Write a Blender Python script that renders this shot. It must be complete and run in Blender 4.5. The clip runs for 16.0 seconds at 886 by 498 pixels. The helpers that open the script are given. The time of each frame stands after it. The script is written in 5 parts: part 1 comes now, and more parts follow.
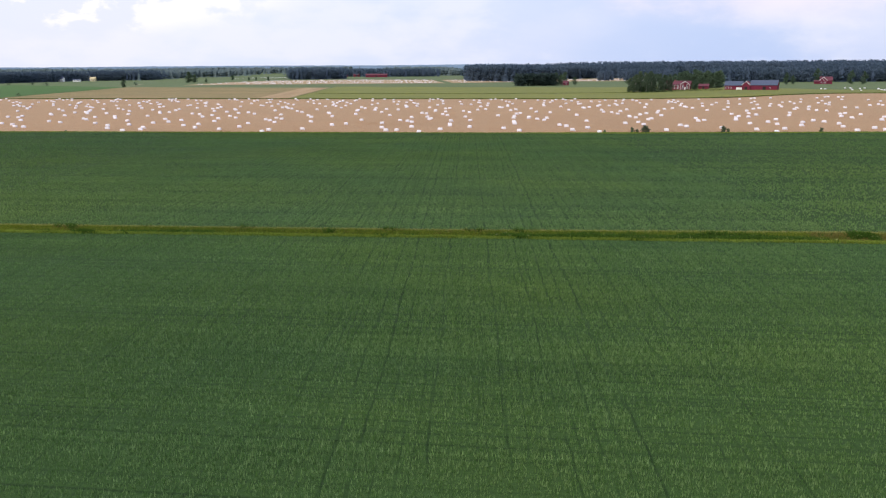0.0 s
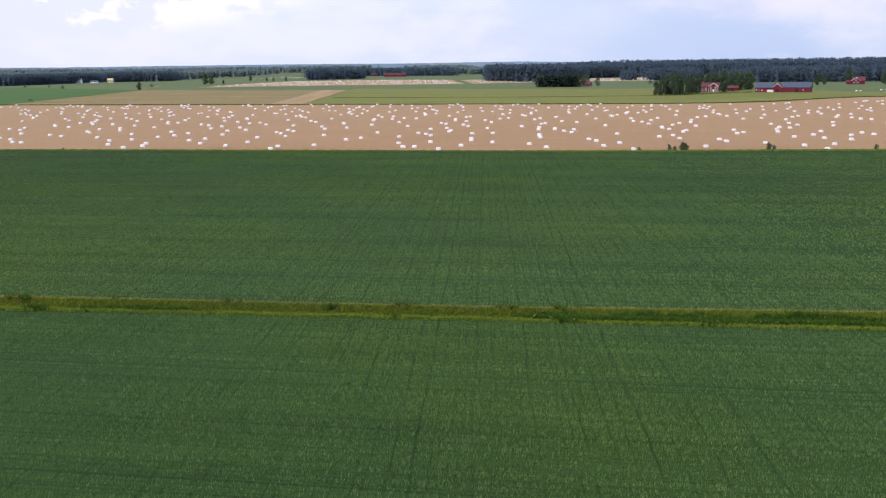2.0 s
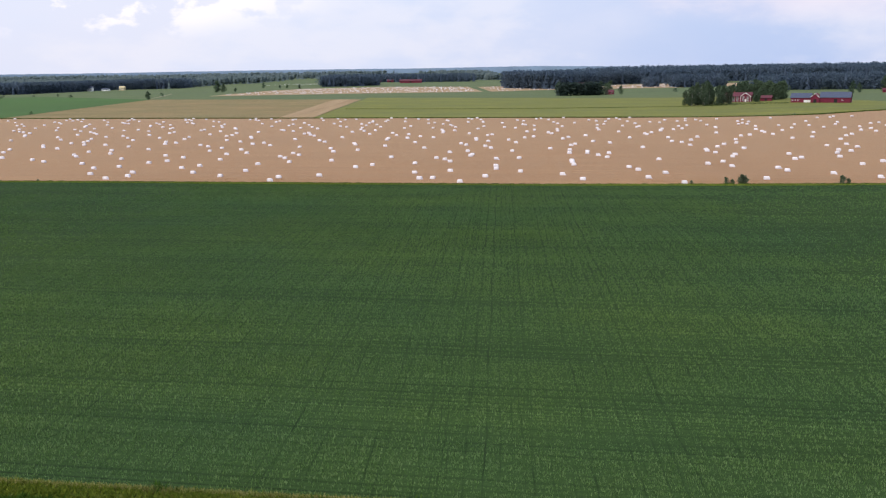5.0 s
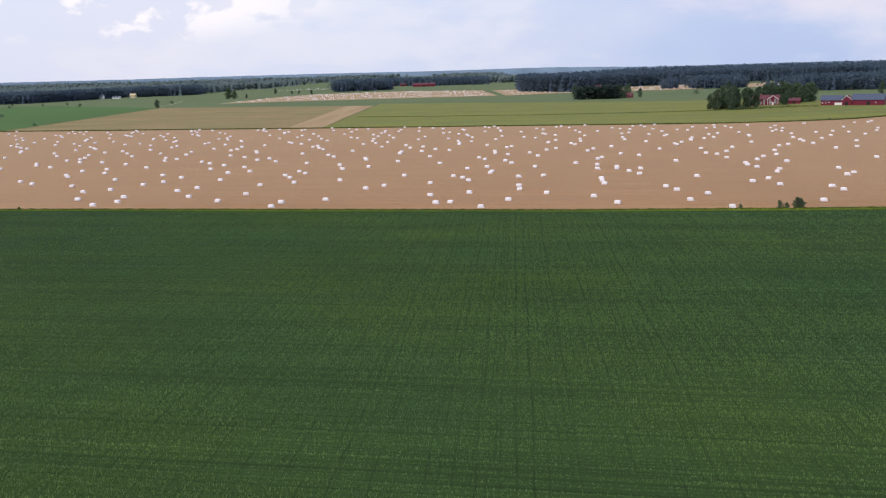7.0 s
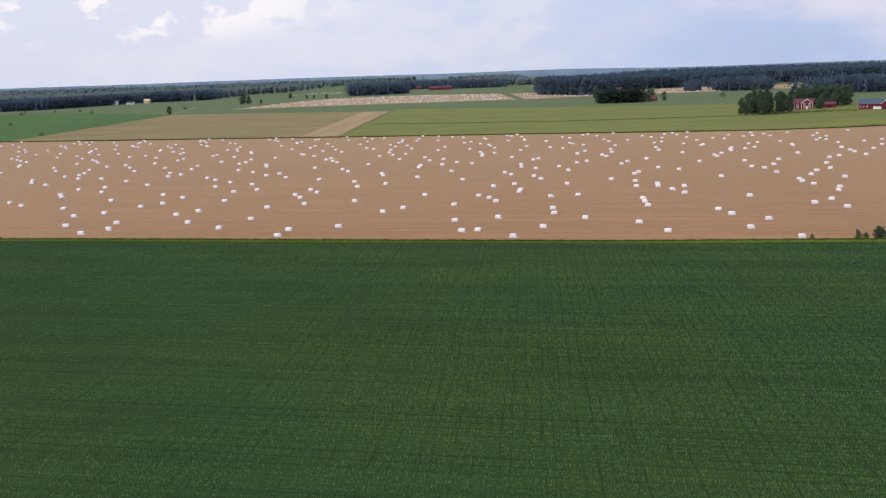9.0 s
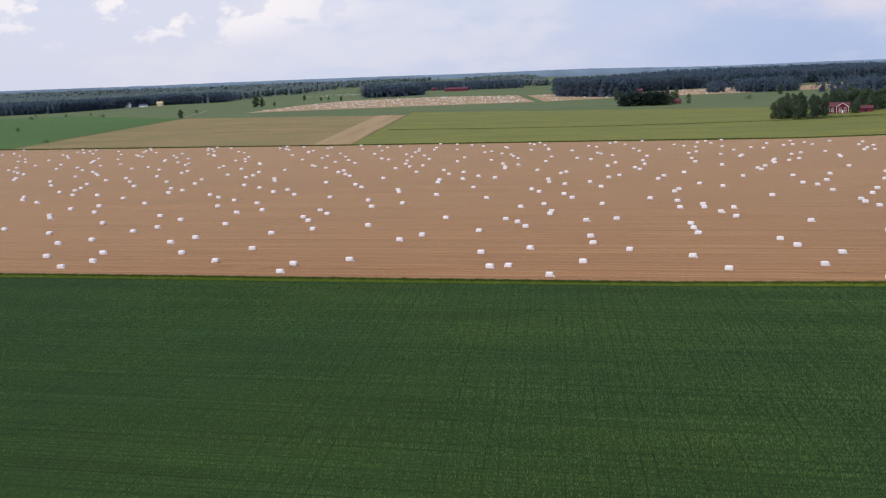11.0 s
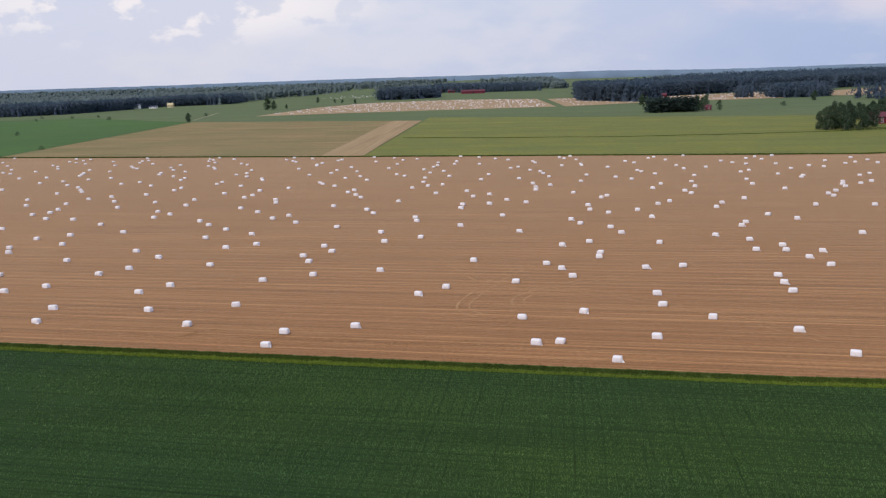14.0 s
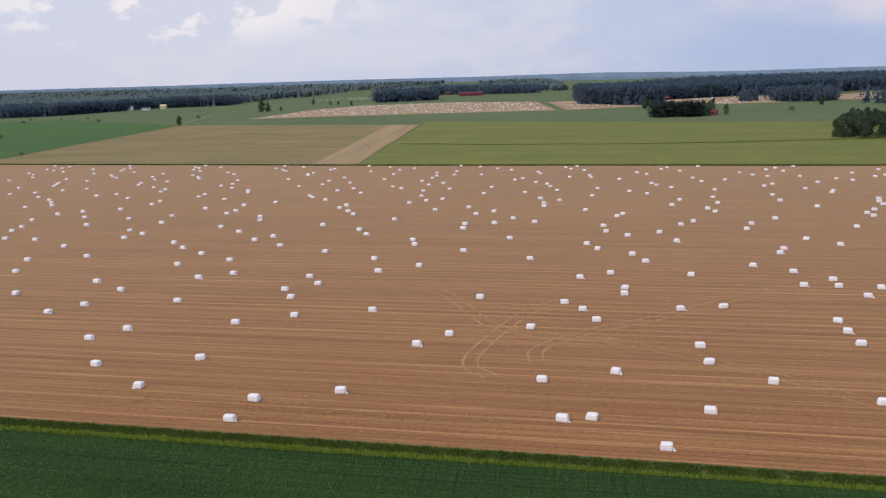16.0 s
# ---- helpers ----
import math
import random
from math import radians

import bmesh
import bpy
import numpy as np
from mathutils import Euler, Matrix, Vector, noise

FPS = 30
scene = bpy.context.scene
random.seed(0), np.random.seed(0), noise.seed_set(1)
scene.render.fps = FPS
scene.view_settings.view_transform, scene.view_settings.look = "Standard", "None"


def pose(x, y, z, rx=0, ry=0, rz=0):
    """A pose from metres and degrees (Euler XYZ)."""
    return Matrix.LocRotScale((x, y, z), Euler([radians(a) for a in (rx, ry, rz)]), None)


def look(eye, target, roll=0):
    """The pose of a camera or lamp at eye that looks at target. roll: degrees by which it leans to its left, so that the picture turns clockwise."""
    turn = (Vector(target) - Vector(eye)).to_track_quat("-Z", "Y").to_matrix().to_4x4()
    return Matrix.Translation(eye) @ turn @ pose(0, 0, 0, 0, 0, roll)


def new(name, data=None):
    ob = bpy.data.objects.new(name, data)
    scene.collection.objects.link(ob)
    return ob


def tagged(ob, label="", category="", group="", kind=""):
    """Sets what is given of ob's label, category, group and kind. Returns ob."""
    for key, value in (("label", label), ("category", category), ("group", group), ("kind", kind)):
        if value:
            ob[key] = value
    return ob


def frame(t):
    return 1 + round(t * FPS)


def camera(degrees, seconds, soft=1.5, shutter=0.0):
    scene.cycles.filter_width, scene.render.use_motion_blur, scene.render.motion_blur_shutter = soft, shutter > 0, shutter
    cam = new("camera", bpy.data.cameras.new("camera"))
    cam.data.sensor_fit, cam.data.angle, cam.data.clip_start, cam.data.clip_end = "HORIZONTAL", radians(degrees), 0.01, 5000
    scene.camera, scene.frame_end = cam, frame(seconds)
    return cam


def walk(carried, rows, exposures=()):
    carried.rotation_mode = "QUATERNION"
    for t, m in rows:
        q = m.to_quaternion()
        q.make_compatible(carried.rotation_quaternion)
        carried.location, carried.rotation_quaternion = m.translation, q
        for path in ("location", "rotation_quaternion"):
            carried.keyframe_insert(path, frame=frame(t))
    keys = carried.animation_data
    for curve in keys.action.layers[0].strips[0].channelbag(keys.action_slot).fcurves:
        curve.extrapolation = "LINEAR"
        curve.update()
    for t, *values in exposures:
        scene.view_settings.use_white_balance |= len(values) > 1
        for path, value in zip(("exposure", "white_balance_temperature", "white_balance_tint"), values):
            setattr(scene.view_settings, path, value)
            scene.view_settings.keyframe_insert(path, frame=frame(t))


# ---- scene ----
cam = camera(51.3, 16.0, 1.25)
PATH = [
    (0, (-0.01, -1.198, 20.293), (-0.005, 0.764, 19.906), -0.4),
    (0.5, (-0.109, 4.214, 21.491), (-0.116, 6.176, 21.103), -0.5),
    (1, (-0.213, 9.478, 22.688), (-0.232, 11.44, 22.298), -0.6),
    (1.5, (-0.306, 14.847, 23.769), (-0.335, 16.808, 23.377), -0.7),
    (2, (-0.487, 20.324, 24.778), (-0.524, 22.285, 24.385), -0.7),
    (2.5, (-0.735, 25.844, 25.659), (-0.777, 27.804, 25.265), -0.6),
    (3, (-0.938, 31.514, 26.385), (-0.989, 33.474, 25.991), -0.6),
    (3.5, (-1.288, 37.431, 27.037), (-1.345, 39.391, 26.645), -0.5),
    (4, (-1.823, 43.271, 27.646), (-1.883, 45.232, 27.257), -0.6),
    (6.5, (-3.99, 73.137, 31.096), (-4.081, 75.098, 30.715), -1.5),
    (7, (-4.571, 79.281, 31.633), (-4.673, 81.242, 31.253), -1.6),
    (7.5, (-5.305, 85.689, 32.11), (-5.417, 87.65, 31.731), -1.6),
    (8, (-6.114, 91.802, 32.714), (-6.235, 93.762, 32.336), -1.7),
    (8.5, (-6.983, 98.047, 33.267), (-7.112, 100.007, 32.89), -1.8),
    (9, (-8.006, 104.504, 33.782), (-8.143, 106.464, 33.407), -2.0),
    (11.5, (-12.378, 136.395, 36.945), (-12.557, 138.352, 36.571), -2.2),
    (12, (-13.345, 143.072, 37.366), (-13.533, 145.028, 36.993), -2.2),
    (12.5, (-14.345, 149.842, 37.742), (-14.538, 151.797, 37.368), -2.1),
    (13, (-15.442, 156.823, 38.091), (-15.639, 158.778, 37.72), -2.0),
    (13.5, (-16.485, 163.64, 38.565), (-16.685, 165.595, 38.192), -2.0),
    (14, (-17.459, 170.255, 39.029), (-17.658, 172.21, 38.657), -1.9),
    (14.5, (-18.307, 176.69, 39.494), (-18.504, 178.645, 39.123), -1.9),
    (15, (-19.185, 183.277, 39.896), (-19.38, 185.233, 39.525), -1.8),
    (15.5, (-20.018, 189.736, 40.191), (-20.212, 191.692, 39.821), -1.8),
    (16, (-20.851, 196.083, 40.474), (-21.043, 198.039, 40.104), -1.7),
]
walk(cam, [(t, look(eye, target, roll)) for t, eye, target, roll in PATH],
     [(0.0, 0.30), (4.0, 0.24), (7.0, 0.12), (9.0, 0.04), (12.5, -0.06), (16.0, -0.13)])

# ---- sky, sun ----
SUN_EL, SUN_AZ = 50.0, -140.0      # degrees; azimuth from +y, clockwise

world = bpy.data.worlds.new("sky")
scene.world = world
world.use_nodes = True
wn, wl = world.node_tree.nodes, world.node_tree.links
wn.clear()
w_out = wn.new("ShaderNodeOutputWorld")
w_bg = wn.new("ShaderNodeBackground")
w_sky = wn.new("ShaderNodeTexSky")
w_sky.sky_type, w_sky.sun_disc = "NISHITA", False
w_sky.sun_elevation, w_sky.sun_rotation = radians(SUN_EL), radians(SUN_AZ)
w_sky.dust_density = 3.0
w_scale = wn.new("ShaderNodeVectorMath")
w_scale.operation = "SCALE"
w_scale.inputs["Scale"].default_value = 0.10
wl.new(w_sky.outputs[0], w_scale.inputs[0])
w_co = wn.new("ShaderNodeTexCoord")
w_map = wn.new("ShaderNodeMapping")
w_map.inputs["Scale"].default_value = (1.0, 1.0, 2.4)
wl.new(w_co.outputs["Generated"], w_map.inputs[0])
w_n1 = wn.new("ShaderNodeTexNoise")
w_n1.inputs["Scale"].default_value, w_n1.inputs["Detail"].default_value, w_n1.inputs["Roughness"].default_value = 2.6, 7.0, 0.52
wl.new(w_map.outputs[0], w_n1.inputs["Vector"])


def w_math(op, a, b=0.0, c=0.0):
    m = wn.new("ShaderNodeMath")
    m.operation = op
    for i, v in enumerate((a, b, c)):
        if isinstance(v, (int, float)):
            m.inputs[i].default_value = v
        else:
            wl.new(v, m.inputs[i])
    return m.outputs[0]


def w_range(v, lo, hi, a=0.0, b=1.0):
    m = wn.new("ShaderNodeMapRange")
    m.interpolation_type = "SMOOTHSTEP"
    for k, q in (("From Min", lo), ("From Max", hi), ("To Min", a), ("To Max", b)):
        m.inputs[k].default_value = q
    wl.new(v, m.inputs["Value"])
    return m.outputs[0]


def w_blend(fac, a, b):
    m = wn.new("ShaderNodeMixRGB")
    for k, v in ((0, fac), (1, a), (2, b)):
        if isinstance(v, float):
            m.inputs[k].default_value = v
        elif isinstance(v, tuple):
            m.inputs[k].default_value = (*v, 1)
        else:
            wl.new(v, m.inputs[k])
    return m.outputs[0]


# a thin veil of cloud, whiter to the west, with heaped clouds low in the west and a rosy bank high in the east
w_xyz = wn.new("ShaderNodeSeparateXYZ")
wl.new(w_co.outputs["Generated"], w_xyz.inputs[0])
w_x, w_z = w_xyz.outputs[0], w_xyz.outputs[2]
veil = w_blend(w_range(w_x, -0.30, 0.36), (0.735, 0.785, 0.965), (0.50, 0.605, 0.88))
veil = w_blend(w_range(w_n1.outputs[0], 0.42, 0.68, 0.0, 0.55), veil, (0.80, 0.80, 0.94))
veil = w_blend(w_range(w_n1.outputs[0], 0.44, 0.30, 0.0, 0.45), veil, (0.52, 0.63, 0.93))
w_n3 = wn.new("ShaderNodeTexNoise")
w_n3.inputs["Scale"].default_value, w_n3.inputs["Detail"].default_value, w_n3.inputs["Roughness"].default_value = 6.5, 7.0, 0.55
wl.new(w_map.outputs[0], w_n3.inputs["Vector"])
veil = w_blend(w_range(w_n3.outputs[0], 0.47, 0.66, 0.0, 0.42), veil, (0.92, 0.89, 0.96))
w_col = w_blend(0.88, w_scale.outputs[0], veil)
w_map2 = wn.new("ShaderNodeMapping")
w_map2.inputs["Scale"].default_value = (1.0, 1.0, 1.7)
wl.new(w_co.outputs["Generated"], w_map2.inputs[0])
w_n2 = wn.new("ShaderNodeTexNoise")
w_n2.inputs["Scale"].default_value, w_n2.inputs["Detail"].default_value, w_n2.inputs["Roughness"].default_value = 17.0, 8.0, 0.55
wl.new(w_map2.outputs[0], w_n2.inputs["Vector"])
dx, dz = w_math("DIVIDE", w_math("ADD", w_x, 0.36), 0.22), w_math("DIVIDE", w_math("SUBTRACT", w_z, 0.082), 0.05)
heap = w_range(w_math("ADD", w_math("MULTIPLY", dx, dx), w_math("MULTIPLY", dz, dz)), 1.2, 0.1)
w_col = w_blend(w_math("MULTIPLY", heap, w_range(w_n2.outputs[0], 0.49, 0.58, 0.0, 0.85)), w_col, (1.0, 0.945, 0.965))
dx, dz = w_math("DIVIDE", w_math("SUBTRACT", w_x, 0.36), 0.34), w_math("DIVIDE", w_math("SUBTRACT", w_z, 0.12), 0.08)
bank = w_range(w_math("ADD", w_math("MULTIPLY", dx, dx), w_math("MULTIPLY", dz, dz)), 1.3, 0.1)
w_col = w_blend(w_math("MULTIPLY", bank, w_range(w_n3.outputs[0], 0.34, 0.58, 0.0, 0.8)), w_col, (0.86, 0.76, 0.84))
wl.new(w_col, w_bg.inputs[0])
w_bg.inputs[1].default_value = 0.99
wl.new(w_bg.outputs[0], w_out.inputs[0])

sun = new("sun", bpy.data.lights.new("sun", "SUN"))
sun.data.energy, sun.data.angle, sun.data.color = 2.2, radians(26), (1.0, 0.94, 0.86)
sun.matrix_world = look((0, 0, 300), (-300 * math.sin(radians(SUN_AZ)), -300 * math.cos(radians(SUN_AZ)), 300 - 300 * math.tan(radians(SUN_EL))))

# ---- materials ----


def material(name, rough=0.8, spec=0.3, metal=0.0):
    m = bpy.data.materials.new(name)
    m.use_nodes = True
    b = m.node_tree.nodes["Principled BSDF"]
    b.inputs["Roughness"].default_value, b.inputs["Metallic"].default_value = rough, metal
    b.inputs["Specular IOR Level"].default_value = spec
    return m, m.node_tree.nodes, m.node_tree.links, b


def coords(n, l, turn=0.0, scale=(1, 1, 1)):
    """World place (all ground objects stand at the origin), turned and stretched."""
    g = n.new("ShaderNodeNewGeometry")
    r = n.new("ShaderNodeVectorRotate")
    r.rotation_type = "Z_AXIS"
    r.inputs["Angle"].default_value = radians(turn)
    l.new(g.outputs["Position"], r.inputs["Vector"])
    k = n.new("ShaderNodeVectorMath")
    k.operation = "MULTIPLY"
    k.inputs[1].default_value = scale
    l.new(r.outputs[0], k.inputs[0])
    return k.outputs[0]


def noisy(n, l, vec, scale, detail=4.0, rough=0.55, lo=0.3, hi=0.7):
    t = n.new("ShaderNodeTexNoise")
    t.inputs["Scale"].default_value, t.inputs["Detail"].default_value, t.inputs["Roughness"].default_value = scale, detail, rough
    l.new(vec, t.inputs["Vector"])
    m = n.new("ShaderNodeMapRange")
    m.inputs["From Min"].default_value, m.inputs["From Max"].default_value = lo, hi
    l.new(t.outputs[0], m.inputs["Value"])
    return m.outputs[0]


def ridged(n, l, vec, scale, width, detail=1.0):
    """Thin wandering lines: 1 along the lines, 0 between them."""
    t = n.new("ShaderNodeTexNoise")
    t.inputs["Scale"].default_value, t.inputs["Detail"].default_value = scale, detail
    l.new(vec, t.inputs["Vector"])
    d = n.new("ShaderNodeMath")
    d.operation = "SUBTRACT"
    l.new(t.outputs[0], d.inputs[0])
    d.inputs[1].default_value = 0.5
    e = n.new("ShaderNodeMath")
    e.operation = "ABSOLUTE"
    l.new(d.outputs[0], e.inputs[0])
    m = n.new("ShaderNodeMapRange")
    m.inputs["From Min"].default_value, m.inputs["From Max"].default_value = width * 0.4, width
    m.inputs["To Min"].default_value, m.inputs["To Max"].default_value = 1.0, 0.0
    l.new(e.outputs[0], m.inputs["Value"])
    return m.outputs[0]


def rows_mask(n, l, turn, period, width, waver, seed, lo=0.0):
    """Straight lines about a period apart, each with its own shift, strength and slight waver: 1 on a line, 0 off it. See rows_at."""
    def m(op, a, b=0.0):
        k = n.new("ShaderNodeMath")
        k.operation = op
        for i, v in enumerate((a, b)):
            if isinstance(v, (int, float)):
                k.inputs[i].default_value = v
            else:
                l.new(v, k.inputs[i])
        return k.outputs[0]
    xyz = n.new("ShaderNodeSeparateXYZ")
    l.new(coords(n, l, turn), xyz.inputs[0])
    u, v = xyz.outputs[0], xyz.outputs[1]
    cell = m("DIVIDE", v, period)
    index = m("FLOOR", cell)
    phase = m("MULTIPLY", index, 2.4)
    wave = m("ADD", m("SINE", m("ADD", m("MULTIPLY", u, 0.19), phase)), m("MULTIPLY", m("SINE", m("ADD", m("MULTIPLY", u, 1.31), phase)), 0.35))
    centre = m("ADD", m("ADD", m("MULTIPLY", m("SINE", m("MULTIPLY", index, 12.9 + seed)), 0.28), 0.5), m("MULTIPLY", wave, waver / period))
    d = m("MULTIPLY", m("ABSOLUTE", m("SUBTRACT", m("SUBTRACT", cell, index), centre)), period)
    k = n.new("ShaderNodeMapRange")
    k.inputs["From Min"].default_value, k.inputs["From Max"].default_value = width * 0.5, width * 0.2
    l.new(d, k.inputs["Value"])
    strength = m("ADD", m("MULTIPLY", m("SINE", m("MULTIPLY", index, 7.3 + seed)), 0.5 - lo / 2), 0.5 + lo / 2)
    return m("MULTIPLY", k.outputs[0], strength)


def rows_at(x, y, turn, period, width, waver, seed):
    """The same lines for places: 1 on a line."""
    t = radians(turn)
    u, v = x * math.cos(t) - y * math.sin(t), x * math.sin(t) + y * math.cos(t)
    cell = v / period
    index = np.floor(cell)
    wave = np.sin(0.19 * u + 2.4 * index) + 0.35 * np.sin(1.31 * u + 2.4 * index)
    d = np.abs(cell - index - (0.28 * np.sin(index * (12.9 + seed)) + 0.5 + wave * waver / period)) * period
    return (d < width * 0.5) * (0.5 + 0.5 * np.sin(index * (7.3 + seed)))


# lines of a drilled crop: turn, period, width, waver, seed, tone, gate
ROW_TURN = 7.6      # the drilling and mowing rows run along this line, degrees off x
DRILL_LINES = ((ROW_TURN, 1.75, 0.34, 0.04, 0.0, (0.52, 0.57, 0.57)), (ROW_TURN, 0.8, 0.32, 0.03, 5.0, (0.62, 0.67, 0.67)), (91.7, 1.25, 0.17, 0.12, 1.0, (0.50, 0.56, 0.56)), (91.7, 0.62, 0.14, 0.07, 2.0, (0.60, 0.66, 0.66)))
RIDGE_LINE = (ROW_TURN, 3.3, 0.34, 0.03, 3.0)


def crop_lines(n, l, col, turn, amount=0.9):
    """Drill gaps and wheel marks of a crop: dark gaps along and across, a pale bent row beside some of them."""
    for i, (a, period, width, waver, seed, tone) in enumerate(DRILL_LINES):
        gate = noisy(n, l, coords(n, l, a, (0.03 if a < 45 else 0.16, 0.45, 3.0 + i)), 1.0, 3, 0.6, *((0.34, 0.5) if a < 45 else (0.42, 0.56)))
        g = n.new("ShaderNodeMath")
        g.operation = "MULTIPLY"
        l.new(rows_mask(n, l, a, period, width, waver, seed, 0.3 if a < 45 else 0.0), g.inputs[0])
        l.new(gate, g.inputs[1])
        col = blend(n, l, scaled(n, l, g.outputs[0], amount), col, blend(n, l, 1.0, col, tone, "MULTIPLY"))
    pale = rows_mask(n, l, *RIDGE_LINE)
    col = blend(n, l, scaled(n, l, pale, amount * 0.8), col, blend(n, l, 1.0, col, (1.42, 1.36, 1.44), "MULTIPLY"))
    return col


def blend(n, l, fac, a, b, mode="MIX"):
    m = n.new("ShaderNodeMixRGB")
    m.blend_type = mode
    for k, v in ((0, fac), (1, a), (2, b)):
        if isinstance(v, (float, int)):
            m.inputs[k].default_value = v
        elif isinstance(v, tuple):
            m.inputs[k].default_value = (*v, 1)
        else:
            l.new(v, m.inputs[k])
    return m.outputs[0]


def scaled(n, l, value, factor):
    m = n.new("ShaderNodeMath")
    m.operation = "MULTIPLY"
    l.new(value, m.inputs[0])
    m.inputs[1].default_value = factor
    return m.outputs[0]


def bumped(n, l, b, height, strength, distance):
    k = n.new("ShaderNodeBump")
    k.inputs["Strength"].default_value, k.inputs["Distance"].default_value = strength, distance
    l.new(height, k.inputs["Height"])
    l.new(k.outputs[0], b.inputs["Normal"])


def field_material(name, a, b, streak, c=None, row=2.2, patch=0.012, streak_amount=0.5, bump=0.15, turn=ROW_TURN, swaths=(), sheen=0.0, lines=0.5, grain=1.6, tint=(0.9, 0.79, 0.52, 1), sheen_rough=0.27):
    """A farmed field: two colours in broad patches, streaks along the rows, fine grain and relief."""
    m, n, l, p = material(name, 0.9, 0.15)
    p.inputs["Sheen Weight"].default_value, p.inputs["Sheen Roughness"].default_value = sheen, sheen_rough
    p.inputs["Sheen Tint"].default_value = tint
    w = coords(n, l)
    rows = coords(n, l, turn, (0.012, 1.0, 0.0))
    col = blend(n, l, noisy(n, l, w, patch, 5), a, b)
    s = noisy(n, l, rows, 1.0 / row, 3, 0.6, 0.38, 0.66)
    col = blend(n, l, scaled(n, l, s, streak_amount), col, streak)
    s2 = noisy(n, l, coords(n, l, turn, (0.004, 0.22, 0.0)), 1.0 / row, 3, 0.6, 0.4, 0.62)
    col = blend(n, l, scaled(n, l, s2, streak_amount * 0.8), col, streak if c is None else c)
    fine = coords(n, l, turn, (0.02, 1.0, 0.0))
    thin = noisy(n, l, fine, 1.5 / row, 2, 0.5, 0.54, 0.68)
    col = blend(n, l, scaled(n, l, thin, lines), col, streak)
    dark = noisy(n, l, coords(n, l, turn, (0.015, 0.9, 7.0)), 1.2 / row, 2, 0.5, 0.56, 0.70)
    col = blend(n, l, scaled(n, l, dark, lines), col, blend(n, l, 1.0, col, (0.68, 0.66, 0.64), "MULTIPLY"))
    long = ridged(n, l, coords(n, l, turn, (0.005, 1.0, 0.0)), 0.45 / row, 0.035, 2)
    col = blend(n, l, scaled(n, l, long, 0.6 * min(1.0, lines)), col, blend(n, l, 1.0, col, (0.72, 0.7, 0.68), "MULTIPLY"))
    pale = ridged(n, l, coords(n, l, turn, (0.005, 1.0, 7.0)), 0.4 / row, 0.03, 2)
    col = blend(n, l, scaled(n, l, pale, 0.85 * min(1.0, lines)), col, blend(n, l, 1.0, col, (1.36, 1.36, 1.36), "MULTIPLY"))
    for period, width, seed, tone in swaths:
        k = rows_mask(n, l, turn, period, width, 0.02, seed, 0.3)
        col = blend(n, l, k, col, blend(n, l, 1.0, col, tone, "MULTIPLY"))
    g = noisy(n, l, w, grain, 6, 0.75, 0.28, 0.72)
    col = blend(n, l, g, blend(n, l, 1.0, col, (0.68, 0.68, 0.68), "MULTIPLY"), blend(n, l, 1.0, col, (1.3, 1.3, 1.3), "MULTIPLY"))
    l.new(col, p.inputs["Base Color"])
    bumped(n, l, p, g, bump, 0.3)
    return m


def crop_material(name, a, b, blades, sheen=0.3, through_light=0.3, pale=None):
    """A cereal crop: each blade its own green, broad yellower and bluer patches, drill gaps along and across."""
    m, n, l, p = material(name, 0.85, 0.08)
    p.inputs["Sheen Weight"].default_value, p.inputs["Sheen Roughness"].default_value = sheen, 0.22
    p.inputs["Sheen Tint"].default_value = (0.56, 0.74, 0.44, 1)
    if blades:
        k = n.new("ShaderNodeNewGeometry").outputs["Random Per Island"]
    else:
        k = noisy(n, l, coords(n, l, ROW_TURN, (1.0, 1.0, 0.0)), 5.0, 3, 0.7, 0.3, 0.7)
    col = blend(n, l, k, a, b)
    for vec, size, x, y in ((coords(n, l), 0.018, (0.84, 0.92, 1.08), (1.14, 1.08, 0.92)), (coords(n, l, ROW_TURN, (0.06, 0.5, 2.0)), 0.5, (0.86, 0.88, 0.9), (1.12, 1.1, 1.1))):
        col = blend(n, l, noisy(n, l, vec, size, 3), blend(n, l, 1.0, col, x, "MULTIPLY"), blend(n, l, 1.0, col, y, "MULTIPLY"))
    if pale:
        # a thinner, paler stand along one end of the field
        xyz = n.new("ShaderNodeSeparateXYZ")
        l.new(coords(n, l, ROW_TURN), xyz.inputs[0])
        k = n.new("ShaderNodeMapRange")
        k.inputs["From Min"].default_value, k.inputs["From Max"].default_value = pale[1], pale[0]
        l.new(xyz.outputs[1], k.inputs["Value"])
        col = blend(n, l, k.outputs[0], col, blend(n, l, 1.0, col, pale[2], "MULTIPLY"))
    col = crop_lines(n, l, col, ROW_TURN)
    l.new(col, p.inputs["Base Color"])
    if blades:
        t = n.new("ShaderNodeBsdfTranslucent")
        l.new(col, t.inputs["Color"])
        x = n.new("ShaderNodeMixShader")
        x.inputs[0].default_value = through_light
        l.new(p.outputs[0], x.inputs[1])
        l.new(t.outputs[0], x.inputs[2])
        l.new(x.outputs[0], n["Material Output"].inputs["Surface"])
    else:
        bumped(n, l, p, noisy(n, l, coords(n, l), 3.0, 5, 0.7), 0.5, 0.3)
    return m


